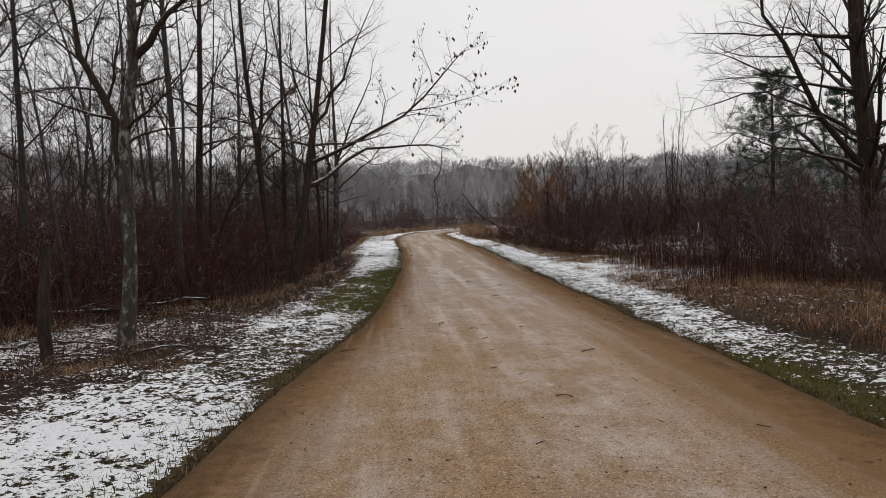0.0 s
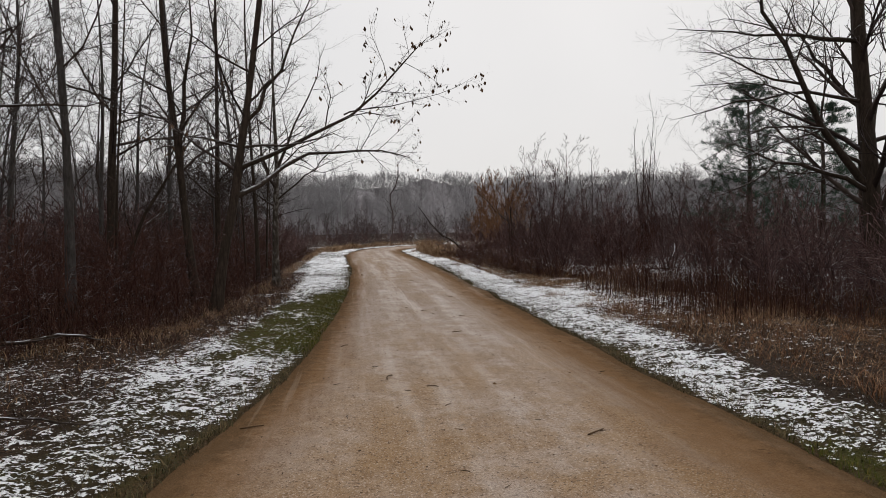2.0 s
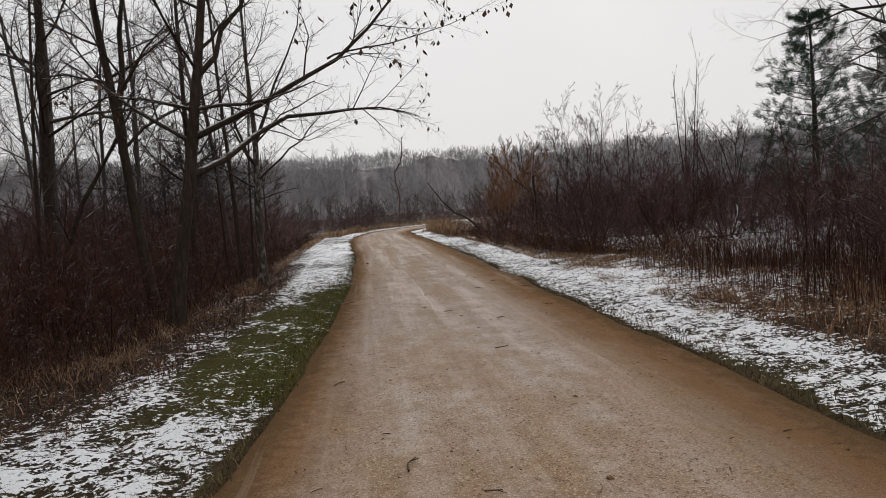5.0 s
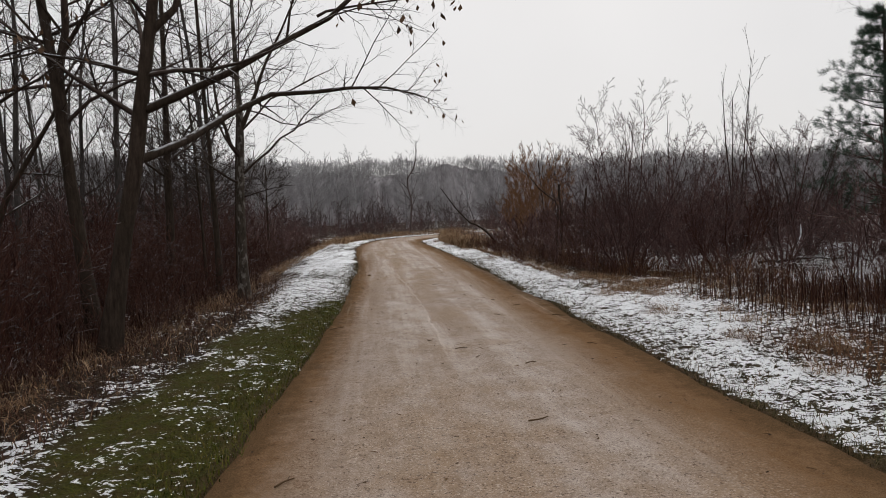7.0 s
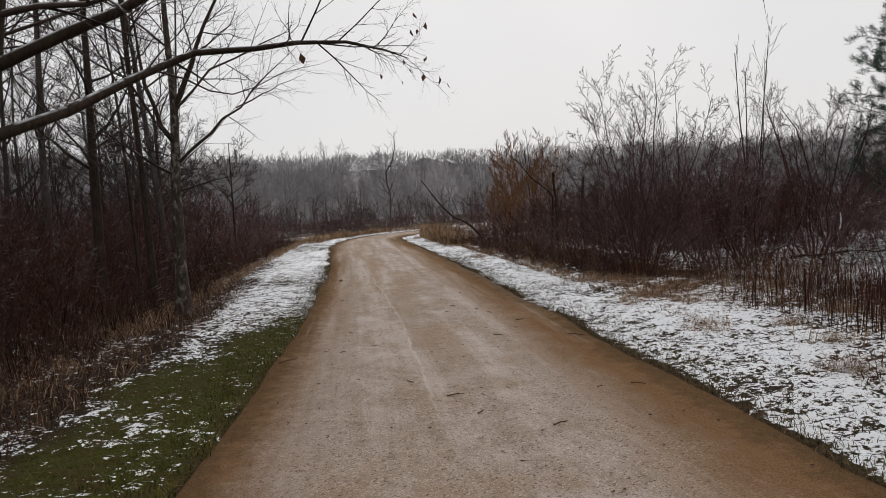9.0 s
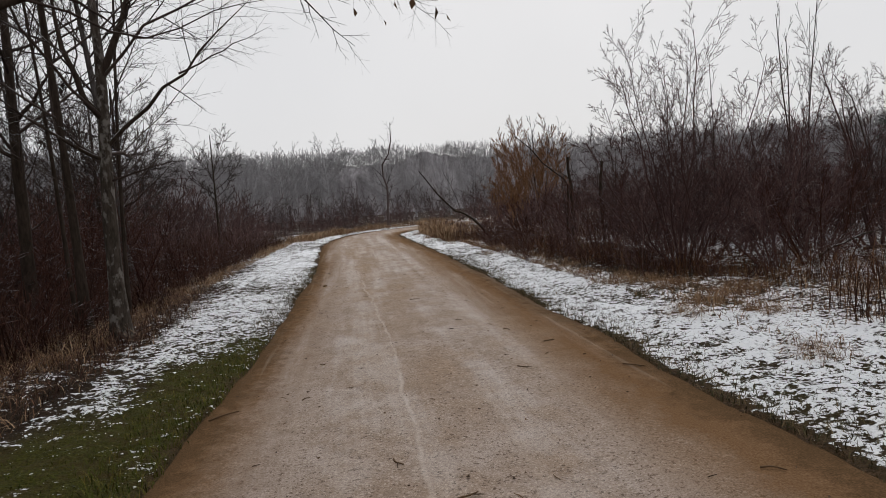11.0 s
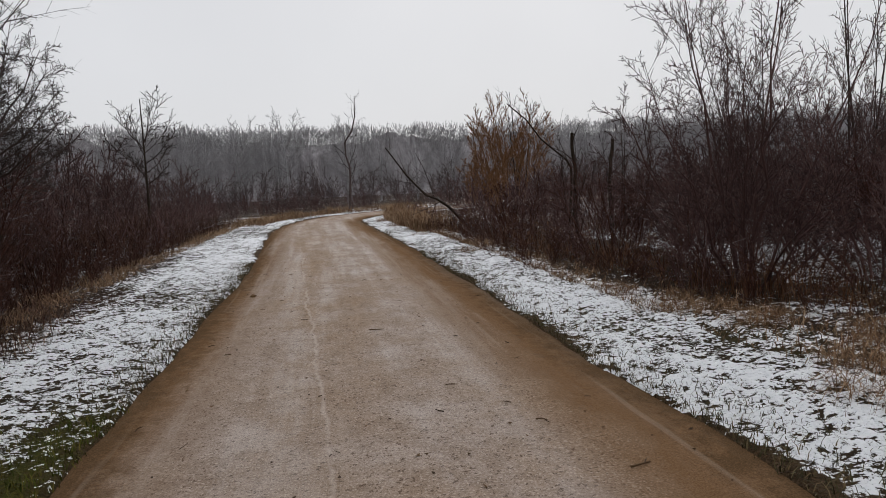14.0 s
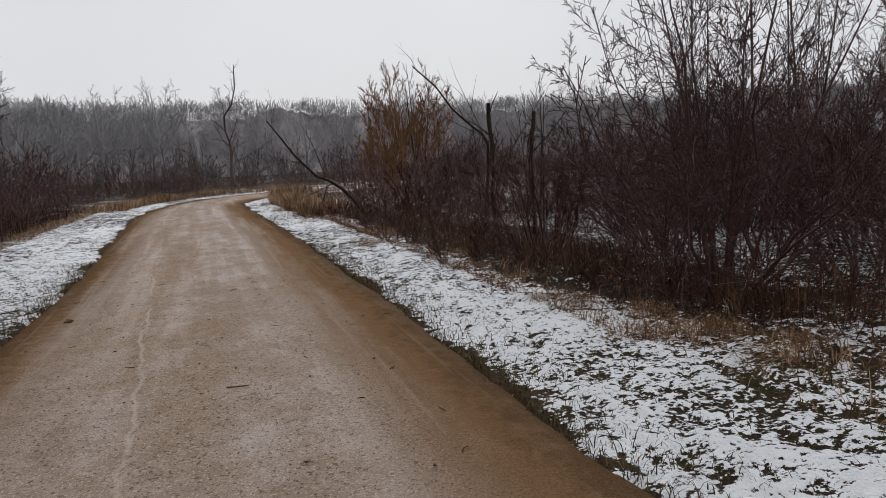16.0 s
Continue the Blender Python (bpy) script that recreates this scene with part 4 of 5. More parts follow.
stuff("undergrowth", planted(rng, KINDS_BACK, far_b, 0.75, 1.2), SHRUB_HAZE, "thicket greyed by painted haze at the foot of the distant wood", "undergrowth")
bend_b = scatter(rng, 60, lambda x, y: x < x_left(y) - 1.3, -10, 26, 54, 64, 0.8)
stuff("undergrowth", planted(rng, KINDS_MID, bend_b, 0.45, 0.75), MAROON, "low reddish thicket beyond the bend of the path", "undergrowth")
back_r = scatter(rng, 75, lambda x, y: x > right_edge(min(y, 49)) + 3.5 and not (x < 14 and 17 < y < 24), 9, 38, 12, 64, 1.4)
stuff("undergrowth", planted(rng, KINDS_BACK, back_r, 0.5, 0.82), SHRUB_DARK, "leafless brown thicket beyond the snowy clearing", "undergrowth")


def weeds(rng, n, place, h, w, mat, label, lean=0.35, name="dead_weeds"):
    """Withered stalks and grass, by the thousand."""
    p = np.array([place(rng) for _ in range(n)])
    hh = h * (0.55 + 0.9 * value_noise(p[:, 0], p[:, 1], 1.1, 61)) * (p[:, 2] if p.shape[1] > 2 else 1)
    v, q = blade_quads(rng, p[:, 0], p[:, 1], level(p[:, 1]) - 0.02, hh, w, lean)
    stuff(name, (v, q), mat, label, "grass")


def in_thicket_left(r):
    y = 9 + 36 * r.uniform() ** 1.3
    d = 5.0 * r.uniform() ** 1.4
    return left_edge(y) + 0.3 - d, y, 0.35 + 0.75 * min(d, 1.6) / 1.6 + r.uniform(0, 0.35)


def in_thicket_right(r):
    y = 9 + 36 * r.uniform() ** 1.1
    d = 4.5 * r.uniform() ** 1.4
    if d > 1.0 and 17.5 < y < 31:
        d *= 0.3
    return right_edge(y) + d, y, 0.4 + 0.7 * min(d, 1.5) / 1.5 + r.uniform(0, 0.35)


BRACKEN = blades("rusty_litter", (0.045, 0.018, 0.009), (0.095, 0.043, 0.02), (0.18, 0.092, 0.045))
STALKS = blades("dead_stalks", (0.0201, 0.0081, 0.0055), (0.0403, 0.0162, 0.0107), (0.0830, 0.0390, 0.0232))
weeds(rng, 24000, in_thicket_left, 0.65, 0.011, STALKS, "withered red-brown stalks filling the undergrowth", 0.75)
weeds(rng, 7000, in_thicket_right, 0.5, 0.009, BRACKEN, "withered brown stalks under the shrubs", 0.75)


def litter_left(r):
    y = 7.0 + 19 * r.uniform() ** 1.2
    e = float(x_left(y)) - 1.42
    return e - (e - max(left_edge(y), -6.8) + 0.3) * r.uniform() ** 0.8, y


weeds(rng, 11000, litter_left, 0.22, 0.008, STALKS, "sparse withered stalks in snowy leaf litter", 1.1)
weeds(rng, 7000, litter_left, 0.15, 0.008, STRAW, "matted dry grass among withered stalks", 1.5, "dry_grass")


def dry_left(r):
    y = 8 + 37 * r.uniform()
    return left_edge(y) + 0.75 - abs(r.normal(0, 0.6)), y


def dry_right(r):
    y = 8 + 38 * r.uniform()
    e = min(right_edge(y), 6.2) if 18 < y < 23 else right_edge(y)
    return min(max(e - 0.45 + r.normal(0, 0.5), float(x_right(y)) + 1.3), e + 1.2), y


def dry_field(r):
    while True:
        x, y = 4.7 + 4.8 * r.uniform() ** 0.8, r.uniform(7, 22)
        if not (16.5 < y < 22.5 and x < 6.6) and x > float(x_right(y)) + 1.2 and value_noise(np.array([x]), np.array([y]), 0.9, 66)[0] > 0.36:
            return x, y


def dry_bend(r):
    y = r.uniform(44, 58)
    return float(x_left(y)) - 0.9 - abs(r.normal(0, 0.7)), y


def dry_bend_right(r):
    y = r.uniform(36, 49)
    return float(x_right(y)) + 0.95 + abs(r.normal(0, 0.6)), y


weeds(rng, 5000, dry_bend_right, 0.5, 0.02, STRAW, "tall tan dry grass inside the bend of the path", 0.6, "dry_grass")
def rust_field(r):
    while True:
        x, y = 4.8 + 4.4 * r.uniform(), r.uniform(5.5, 15.5)
        if x > float(x_right(y)) + 1.15 and value_noise(np.array([x]), np.array([y]), 1.1, 68)[0] > 0.3:
            return x, y


def tall_field(r):
    y = r.uniform(12.5, 19)
    return max(float(x_right(y)) + 1.9, 5.9 + 3.2 * r.uniform() ** 0.9), y


weeds(rng, 9000, rust_field, 0.2, 0.009, BRACKEN, "rust-brown collapsed weeds in thin snow", 1.2)
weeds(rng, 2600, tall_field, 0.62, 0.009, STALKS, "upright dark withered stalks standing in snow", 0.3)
weeds(rng, 9000, dry_left, 0.19, 0.009, STRAW, "tan dry grass along the edge of the wood", 1.2, "dry_grass")
weeds(rng, 5000, dry_right, 0.19, 0.008, BRACKEN, "rust-brown dry grass at the foot of the thicket", 1.0, "dry_grass")
weeds(rng, 8000, dry_right, 0.15, 0.009, STRAW, "tan dry grass between snowy verge and thicket", 1.1, "dry_grass")
weeds(rng, 6000, dry_field, 0.19, 0.008, STRAW, "tan dry grass standing through thin snow", 1.2, "dry_grass")
weeds(rng, 3500, dry_bend, 0.36, 0.022, STRAW, "tan dry grass round the bend of the path", 0.9, "dry_grass")


def verge_turf():
    r = np.random.default_rng(71)
    n = 60000
    y = 3 + 27 * r.uniform(0, 1, n)
    d = np.abs(r.normal(0, 0.75, n)) + r.uniform(-0.04, 0.03, n)
    left = r.uniform(0, 1, n) < 0.5
    x = np.where(left, x_left(y) + wob(y, 5) - d, x_right(y) + wob(y, 9) + d)
    keep = (d < 2.3) & ((r.uniform(0, 1, n) < 0.45) | (d < 0.14) | (left & (y > 11.5) & (y < 20.5) & (d < 1.0)))
    lush = left & (y > 11.3) & (y < 20.7) & (d < 1.1) | ~left & (y < 6.8) & (d < 0.45) | left & (y < 3.8)
    for pick, mat, label in ((keep & lush, TURF, "short green turf beside the path"), (keep & ~lush, TURF_DULL, "short dull turf poking through snow")):
        stuff("turf", blade_quads(r, x[pick], y[pick], level(y[pick]) + 0.003, np.full(pick.sum(), 0.055), 0.006, 1.0), mat, label, "grass")


verge_turf()

# ---- the far wood ----
FARW = [(4, 3, 10, 0.36, 46, 0.1, 0.03), (2, 3, 3, 0.5, 44, 0.15, 0.04), (2, 3, 0, 0, 0, 0.2, 0.03)]


def far_tree(seed):
    """A round-headed tree of the far wood."""
    r = np.random.default_rng(seed)
    h = r.uniform(7.2, 8.6)
    out = [([np.array([0, 0, -0.2]), np.array([r.normal(0, 0.15), 0, h * 0.45]), np.array([r.normal(0, 0.3), 0, h * 0.85])], [0.15, 0.1, 0.03], 5)]
    out += sum(crown_limbs(r, h, r.uniform(4.4, 6.0), r.uniform(0.18, 0.34), 22, FARW, 0.05), [])
    return tubes([(p, a, 3) for p, a, _ in thick(out, 0.013)])


FAR = [far_tree(s) for s in range(200, 208)]
rng = np.random.default_rng(303)
far_spots = scatter(rng, 105, lambda x, y: 0 < y - 71 - 0.002 * (x - 5) ** 2 < 12, -62, 85, 68, 100, 1.9)
stuff("far_wood", planted(rng, FAR, far_spots, 0.72, 1.0), BARK_HAZED, "distant leafless wood, greyed by painted haze, under an overcast sky", "wood")


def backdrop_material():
    k = Nodes("hazed_wood", 0.95)
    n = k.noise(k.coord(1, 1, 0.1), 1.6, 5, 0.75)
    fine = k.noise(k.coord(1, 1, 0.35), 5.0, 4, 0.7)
    # The haze of distance is painted in as pale, low-contrast greys.
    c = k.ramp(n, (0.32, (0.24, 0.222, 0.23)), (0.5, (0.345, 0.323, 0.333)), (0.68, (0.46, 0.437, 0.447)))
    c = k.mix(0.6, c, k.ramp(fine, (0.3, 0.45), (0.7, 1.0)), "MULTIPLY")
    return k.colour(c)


def build_backdrop():
    """The dense wood that closes the view: a low bank with a ragged top."""
    line = curve_points([(-46, -30, 0), (-44, 25, 0), (-42, 70, 0), (-20, 104, 0), (15, 112, 0), (60, 108, 0), (92, 80, 0), (95, 20, 0), (90, -30, 0)], 1400)
    s = np.arange(len(line)) * 0.25
    top = 6.9 + 1.0 * value_noise(s, s * 0, 9.0, 91) + 1.0 * value_noise(s, s * 0, 3.1, 92) + 0.8 * value_noise(s, s * 0, 0.7, 93)
    hs = np.linspace(0, 1, 7)
    v = np.repeat(line[:, None], 7, 1)
    mid = np.array([15.0, 30.0, 0])
    inward = (mid - line) / np.linalg.norm(mid - line, axis=1)[:, None]
    v = v + inward[:, None] * (hs ** 2 * -3.0)[None, :, None] + inward[:, None] * (value_noise(s[:, None] + 0 * hs, hs * 6 + 0 * s[:, None], 1.2, 95) * 2.5)[..., None]
    v[..., 2] = -0.6 + top[:, None] * hs
    n, m = v.shape[:2]
    i = (np.arange(n - 1)[:, None] * m + np.arange(m - 1)[None]).ravel()
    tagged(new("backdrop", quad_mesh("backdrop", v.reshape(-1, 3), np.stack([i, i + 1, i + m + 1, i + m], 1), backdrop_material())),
           "grey bank of distant leafless woodland with painted haze", "backdrop", kind="structure")


build_backdrop()


def far_sprays():
    """The fine crowns along the top of the distant wood."""
    g = np.random.default_rng(311)
    line = curve_points([(-43, 45, 0), (-42, 70, 0), (-20, 102, 0), (15, 109, 0), (60, 105, 0), (88, 80, 0)], 900)
    made = []
    for _ in range(760):
        c = line[g.integers(900)] * np.array([1, 1, 0]) + g.normal(0, 1.2, 3) * np.array([1, 1, 0])
        h, w = g.uniform(7.4, 9.7), g.uniform(1.6, 2.8)
        for _ in range(60):
            f, a = math.acos(g.uniform(0.0, 1.0)), g.uniform(0, 6.28)
            d = np.array([math.sin(f) * math.cos(a), math.sin(f) * math.sin(a), math.cos(f)])
            p = c + np.array([0, 0, h - w * 0.8]) + d * np.array([w, w, w * 0.8]) * g.uniform(0.45, 0.9)
            e = unit(d + np.array([0, 0, 0.7]) + g.normal(0, 0.4, 3)) * g.uniform(0.4, 0.9)
            made.append(([p, p + e], [0.028, 0.014], 3))
    stuff("far_wood", tubes(made), BARK_HAZED, "fine crowns of the distant wood, paled by painted haze", "wood")


far_sprays()

# ---- single bushes and saplings ----
VASE = [(7, 5, 9, 0.4, 28, 0.06, 0.03), (5, 3, 6, 0.45, 28, 0.09, 0.05), (3, 3, 4, 0.5, 30, 0.1, 0.04), (2, 3, 0, 0, 0, 0.12, 0.03)]
RICH = [(7, 5, 10, 0.42, 32, 0.09, 0.01), (6, 3, 8, 0.40, 34, 0.13, 0.05), (4, 3, 4, 0.42, 36, 0.16, 0.04), (2, 3, 0, 0, 0, 0.2, 0.03)]
WHIP = [(7, 4, 9, 0.28, 20, 0.03, 0.02), (4, 3, 4, 0.4, 24, 0.06, 0.05), (2, 3, 0, 0, 0, 0.1, 0.04)]


def bush(label, at, height, splay, stems_n, mat, seed, spec=VASE, r=0.03, width=0.5, least=0.003, name="bush", category="bush"):
    g = np.random.default_rng(seed)
    t = thing(name, label, category, (at[0], at[1], float(level(at[1]))))
    for i in range(stems_n):
        a = 6.28 * i / stems_n + g.uniform(-0.4, 0.4)
        out = []
        d = width * g.uniform(0.1, 0.5)
        f = splay * g.uniform(0.15, 1.2)
        grow(g, out, (d * math.cos(a), d * math.sin(a), -0.06), (f * math.cos(a), f * math.sin(a), 1), height * g.uniform(0.78, 1.05) / (1 + 0.75 * f), r * g.uniform(0.6, 1.2), 0, spec)
        part("stem", tubes(thick(out, least)), mat, t)
    return t


DOME = [(8, 5, 14, 0.34, 36, 0.07, 0.02), (5, 3, 9, 0.40, 40, 0.12, 0.04), (3, 3, 4, 0.42, 42, 0.14, 0.03), (2, 3, 0, 0, 0, 0.2, 0.03)]


def dome_bush(label, at, height, width, stems_n, mat, seed, spec=DOME, r=0.03, base=0.6, least=0.0034, low=0.16):
    """A many-stemmed bush with a rounded head of fine twigs."""
    g = np.random.default_rng(seed)
    t = thing("bush", label, "bush", (at[0], at[1], float(level(at[1]))))
    for lines in dome_stems(g, height, width, stems_n, spec, r, base, low):
        part("stem", tubes(thick(lines, least)), mat, t)
    return t


def round_tree(label, at, height, width, clear, n, mat, seed, r=0.06, spec=CROWN, least=0.004, lean=(0, 0)):
    """A young tree with a clear trunk and a rounded head."""
    g = np.random.default_rng(seed)
    t = thing("tree", label, "tree", (at[0], at[1], float(level(at[1]))))
    ctrl = [(0, 0, -0.1), (lean[0] * 0.4, lean[1] * 0.4, height * 0.4), (lean[0] * 0.9, lean[1] * 0.9, height * 0.9)]
    part("trunk", trunk_tube(ctrl, r, r * 0.25, 1.4, 12, 8, seed), mat, t)
    for lines in crown_limbs(g, height, width, clear, n, spec, r * 0.45, lean):
        part("limb", tubes(thick(lines, least)), TWIGS, t)
    return t


dome_bush("large leafless round-headed bush beside the snowy verge", (6.75, 23.3), 4.5, 4.3, 16, BUSH_TWIGS, 21, r=0.024)
dome_bush("dense maroon leafless bush leaning over snow", (8.3, 22.9), 2.8, 3.0, 11, MAROON, 61, r=0.022, least=0.0032)
dome_bush("leafless maroon bush in the thicket", (7.9, 25.8), 2.6, 2.8, 10, MAROON, 62, r=0.022, least=0.0032)
dome_bush("tall leafless round-headed bush deep in the thicket", (11.0, 23.8), 4.1, 3.8, 11, BUSH_TWIGS, 63, r=0.026, least=0.0034)
round_tree("young leafless tree with a dark slim trunk", (-4.25, 29.2), 5.2, 3.0, 0.3, 18, BARK, 64, 0.08)
round_tree("young leafless tree in the dark thicket", (-5.6, 31.5), 5.4, 3.4, 0.25, 18, BARK, 65, 0.08, least=0.005)
round_tree("young leafless tree at the back of the thicket", (-7.4, 34.0), 5.8, 3.6, 0.25, 16, BARK, 66, 0.08, least=0.006)
round_tree("young leafless tree near the bend", (-4.4, 41.0), 5.4, 2.8, 0.4, 12, BARK, 67, 0.06, least=0.008, spec=LIGHT_CROWN)
bush("leafless dark bush crowded behind a larger one", (8.5, 24.4), 3.3, 0.55, 8, SHRUB_DARK, 22, RICH, r=0.02, least=0.0032)
bush("leafless dark bush in the thicket", (10.2, 26.6), 3.3, 0.45, 9, SHRUB_DARK, 24, r=0.024)
bush("tall slender saplings rising above the thicket", (11.3, 26.4), 6.4, 0.16, 4, TWIGS, 25, WHIP, 0.035, 0.6, 0.004, "sapling", "sapling")
bush("slender leafless saplings among the bushes", (8.9, 26.2), 4.4, 0.15, 4, TWIGS, 26, WHIP, 0.022, 0.6, 0.004, "sapling", "sapling")
bush("pale leafless tree-like bush beside the pine", (12.7, 25.4), 4.6, 0.45, 6, TWIGS, 27, RICH, r=0.03, width=0.4)
bush("rust-coloured leafless willow bush", (9.95, 44.5), 4.9, 0.34, 17, RUST, 28, r=0.026, width=2.2, least=0.009)
bush("thin pale sapling above the rust-coloured bush", (10.6, 45.2), 6.0, 0.12, 3, TWIGS, 29, WHIP, 0.04, 0.5, 0.008, "sapling", "sapling")
bush("rust-brown leafless bush at the bend", (8.4, 42.6), 3.0, 0.4, 10, RUST, 30, r=0.02, width=1.2, least=0.008)
bush("leafless upright bush in the thicket", (8.0, 34.0), 1.9, 0.35, 9, SHRUB_DARK, 31, r=0.022, least=0.005)
bush("slender sapling beside broken trunks", (8.3, 30.2), 3.2, 0.12, 3, TWIGS, 32, WHIP, 0.022, 0.4, 0.004, "sapling", "sapling")
bush("slender sapling in the red-brown thicket", (6.9, 29.6), 2.6, 0.2, 3, TWIGS, 33, WHIP, 0.02, 0.4, 0.004, "sapling", "sapling")
bush("leafless dark bush at the edge of the wood", (-6.8, 27.5), 4.8, 0.45, 9, TWIGS, 36, r=0.035, least=0.004)
bush("low leafless red-brown bush beside the dry grass", (6.6, 26.6), 2.2, 0.7, 9, SHRUB, 37, r=0.018, width=0.8)
bush("low leafless red-brown bush beside the path", (6.3, 31.5), 1.7, 0.6, 9, SHRUB, 38, r=0.018, width=0.9, least=0.004)
bush("leafless brown bush beside the spreading tree", (9.3, 17.8), 2.4, 0.6, 9, SHRUB, 39, r=0.018, width=0.9)
bush("leafless brown bush under the spreading tree", (11.8, 19.5), 3.2, 0.5, 10, SHRUB_DARK, 41, r=0.024, width=0.9)


bush("dense leafless red-brown bush in the shade of others", (8.9, 22.7), 2.7, 0.6, 10, SHRUB, 42, r=0.02, width=1.0, least=0.004)
bush("dense leafless dark bush behind the large one", (10.0, 24.4), 3.0, 0.6, 10, SHRUB_DARK, 43, r=0.022, width=1.0, least=0.004)


# ---- pines ----
def pine(label, at, height, seed):
    g = np.random.default_rng(seed)
    t = thing("pine", label, "pine tree", (at[0], at[1], float(level(at[1]))))
    part("trunk", trunk_tube([(0, 0, -0.1), (0.05, 0, height * 0.5), (0, 0.05, height)], 0.13, 0.015, 1.3, 12, 8, seed), BARK, t)
    z = 1.0
    while z < height - 0.25:
        reach = 0.35 + 2.2 * (1 - z / height) ** 0.75
        for j in range(6):
            a = j * 1.047 + z * 2.1 + g.uniform(-0.3, 0.3)
            length = reach * g.uniform(0.6, 1.1)
            out = []
            grow(g, out, (0, 0, z + g.uniform(-0.1, 0.1)), (math.cos(a), math.sin(a), 0.15), length, 0.02, 0, [(6, 4, 7, 0.4, 50, 0.06, 0.06), (4, 3, 0, 0, 0, 0.1, 0.08)])
            b = part("bough", tubes(out), BARK, t)
            tips = []
            for pts, rad, n in out:
                m = len(pts)
                for u in np.linspace(0.45, 1, 4):
                    f = u * (m - 1)
                    i = min(int(f), m - 2)
                    tips.append(pts[i] + (f - i) * (np.array(pts[i + 1]) - pts[i]))
            tips = np.repeat(np.array(tips), 18, 0) + g.normal(0, 0.035, (len(tips) * 18, 3))
            n = len(tips)
            d = g.normal(0, 0.6, (n, 3)) + np.array([1.0 * math.cos(a), 1.0 * math.sin(a), 0.6])
            d = d / np.linalg.norm(d, axis=1)[:, None] * g.uniform(0.07, 0.13, n)[:, None]
            sd = np.cross(d, g.normal(0, 1, (n, 3)))
            sd = sd / np.linalg.norm(sd, axis=1)[:, None] * 0.005
            v = np.stack([tips - sd, tips + sd, tips + d + sd * 0.4, tips + d - sd * 0.4], 1).reshape(-1, 3)
            part("needles", (v, np.arange(n * 4).reshape(-1, 4)), NEEDLES, b)
        z += g.uniform(0.4, 0.6)
    return t


pine("dark blue-green pine behind the thicket", (14.2, 24.3), 6.6, 81)
pine("dark pine standing close to another", (17.3, 24.6), 6.0, 82)


# ---- broken and fallen wood ----
def limb_thing(name, label, category, at, ctrl, r, seed, spec=TWIGGY[1:], mat=BARK, tip=0.3, k=10):
    g = np.random.default_rng(seed)
    t = thing(name, label, category, (at[0], at[1], float(level(at[1]))))
    lines = limb_lines(g, ctrl, r, k, spec, tip)
    part("stem", tubes(lines[:1]), mat, t)
    if len(lines) > 1:
        tagged(part("twig_growth", tubes(lines[1:]), TWIGS, t), kind="stuff")
    return t


limb_thing("broken_branch", "broken leaning branch dusted with snow over the thicket", "branch", (6.2, 36.5), [(0, 0, -0.05), (-0.7, -0.1, 0.75), (-1.7, -0.2, 1.35), (-2.6, -0.3, 2.6)], 0.06, 91, [(6, 5, 6, 0.5, 55, 0.1, 0.12), (4, 3, 3, 0.4, 40, 0.1, 0.05), (3, 3, 0, 0, 0, 0.1, 0)])
limb_thing("snag", "snapped dead trunk with one long slanting limb", "dead tree", (6.5, 28.6), [(0, 0, -0.05), (0.05, 0, 1.0), (0.0, 0, 1.75), (-0.5, 0, 2.2), (-1.25, 0, 2.95)], 0.036, 92)
limb_thing("snag", "short snapped dead trunk in the thicket", "dead tree", (6.62, 28.65), [(0, 0, -0.05), (0.03, 0, 1.2), (-0.02, 0, 2.35)], 0.042, 93, TWIGGY[2:], tip=0.8)
limb_thing("snag", "short snapped dead trunk in the thicket", "dead tree", (7.5, 28.8), [(0, 0, -0.05), (-0.03, 0, 1.2), (0.04, 0, 2.2)], 0.042, 94, TWIGGY[2:], tip=0.85)
# The next snag takes the hazed stem colour, paled for its distance.
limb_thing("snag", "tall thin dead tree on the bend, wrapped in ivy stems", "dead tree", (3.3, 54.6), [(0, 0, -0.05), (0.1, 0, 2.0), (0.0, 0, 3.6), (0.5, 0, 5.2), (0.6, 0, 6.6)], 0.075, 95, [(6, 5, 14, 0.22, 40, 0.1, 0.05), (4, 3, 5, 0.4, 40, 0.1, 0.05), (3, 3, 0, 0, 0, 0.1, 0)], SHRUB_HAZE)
stalk = limb_thing("dead_stalk", "bent dead stalk caked with white snow", "stalk", (10.2, 22.0), [(0, 0, -0.05), (-0.15, 0, 0.4), (0.0, 0, 0.7)], 0.014, 96, TWIGGY[2:], BARK, 0.8)
part("snow_crust", tubes([(curve_points([(-0.07, 0, 0.58), (0.02, 0, 0.72), (0.06, 0, 0.86), (0.04, 0, 1.05)], 8), [0.004, 0.012, 0.006, 0.013, 0.005, 0.014, 0.011, 0.004], 6)]), SNOW, stalk, "crust of white snow")
limb_thing("stump", "slim grey dead trunk standing in leaf litter", "stump", (-4.15, 8.0), [(0, 0, -0.08), (0.02, 0, 0.6), (0.04, 0, 1.0), (0.06, 0, 1.4)], 0.075, 97, TWIGGY[2:], BARK, 0.7)
limb_thing("fallen_log", "fallen log lying in the undergrowth with snow", "log", (-6.2, 11.3), [(0, 0, 0.16), (1.2, 0.2, 0.22), (2.9, 0.5, 0.3)], 0.06, 98, TWIGGY[2:])
limb_thing("fallen_branch", "fallen bare branch on leaf litter", "branch", (-5.3, 8.5), [(0, 0, 0.05), (0.7, 0.2, 0.16), (1.7, 0.1, 0.12)], 0.025, 99)
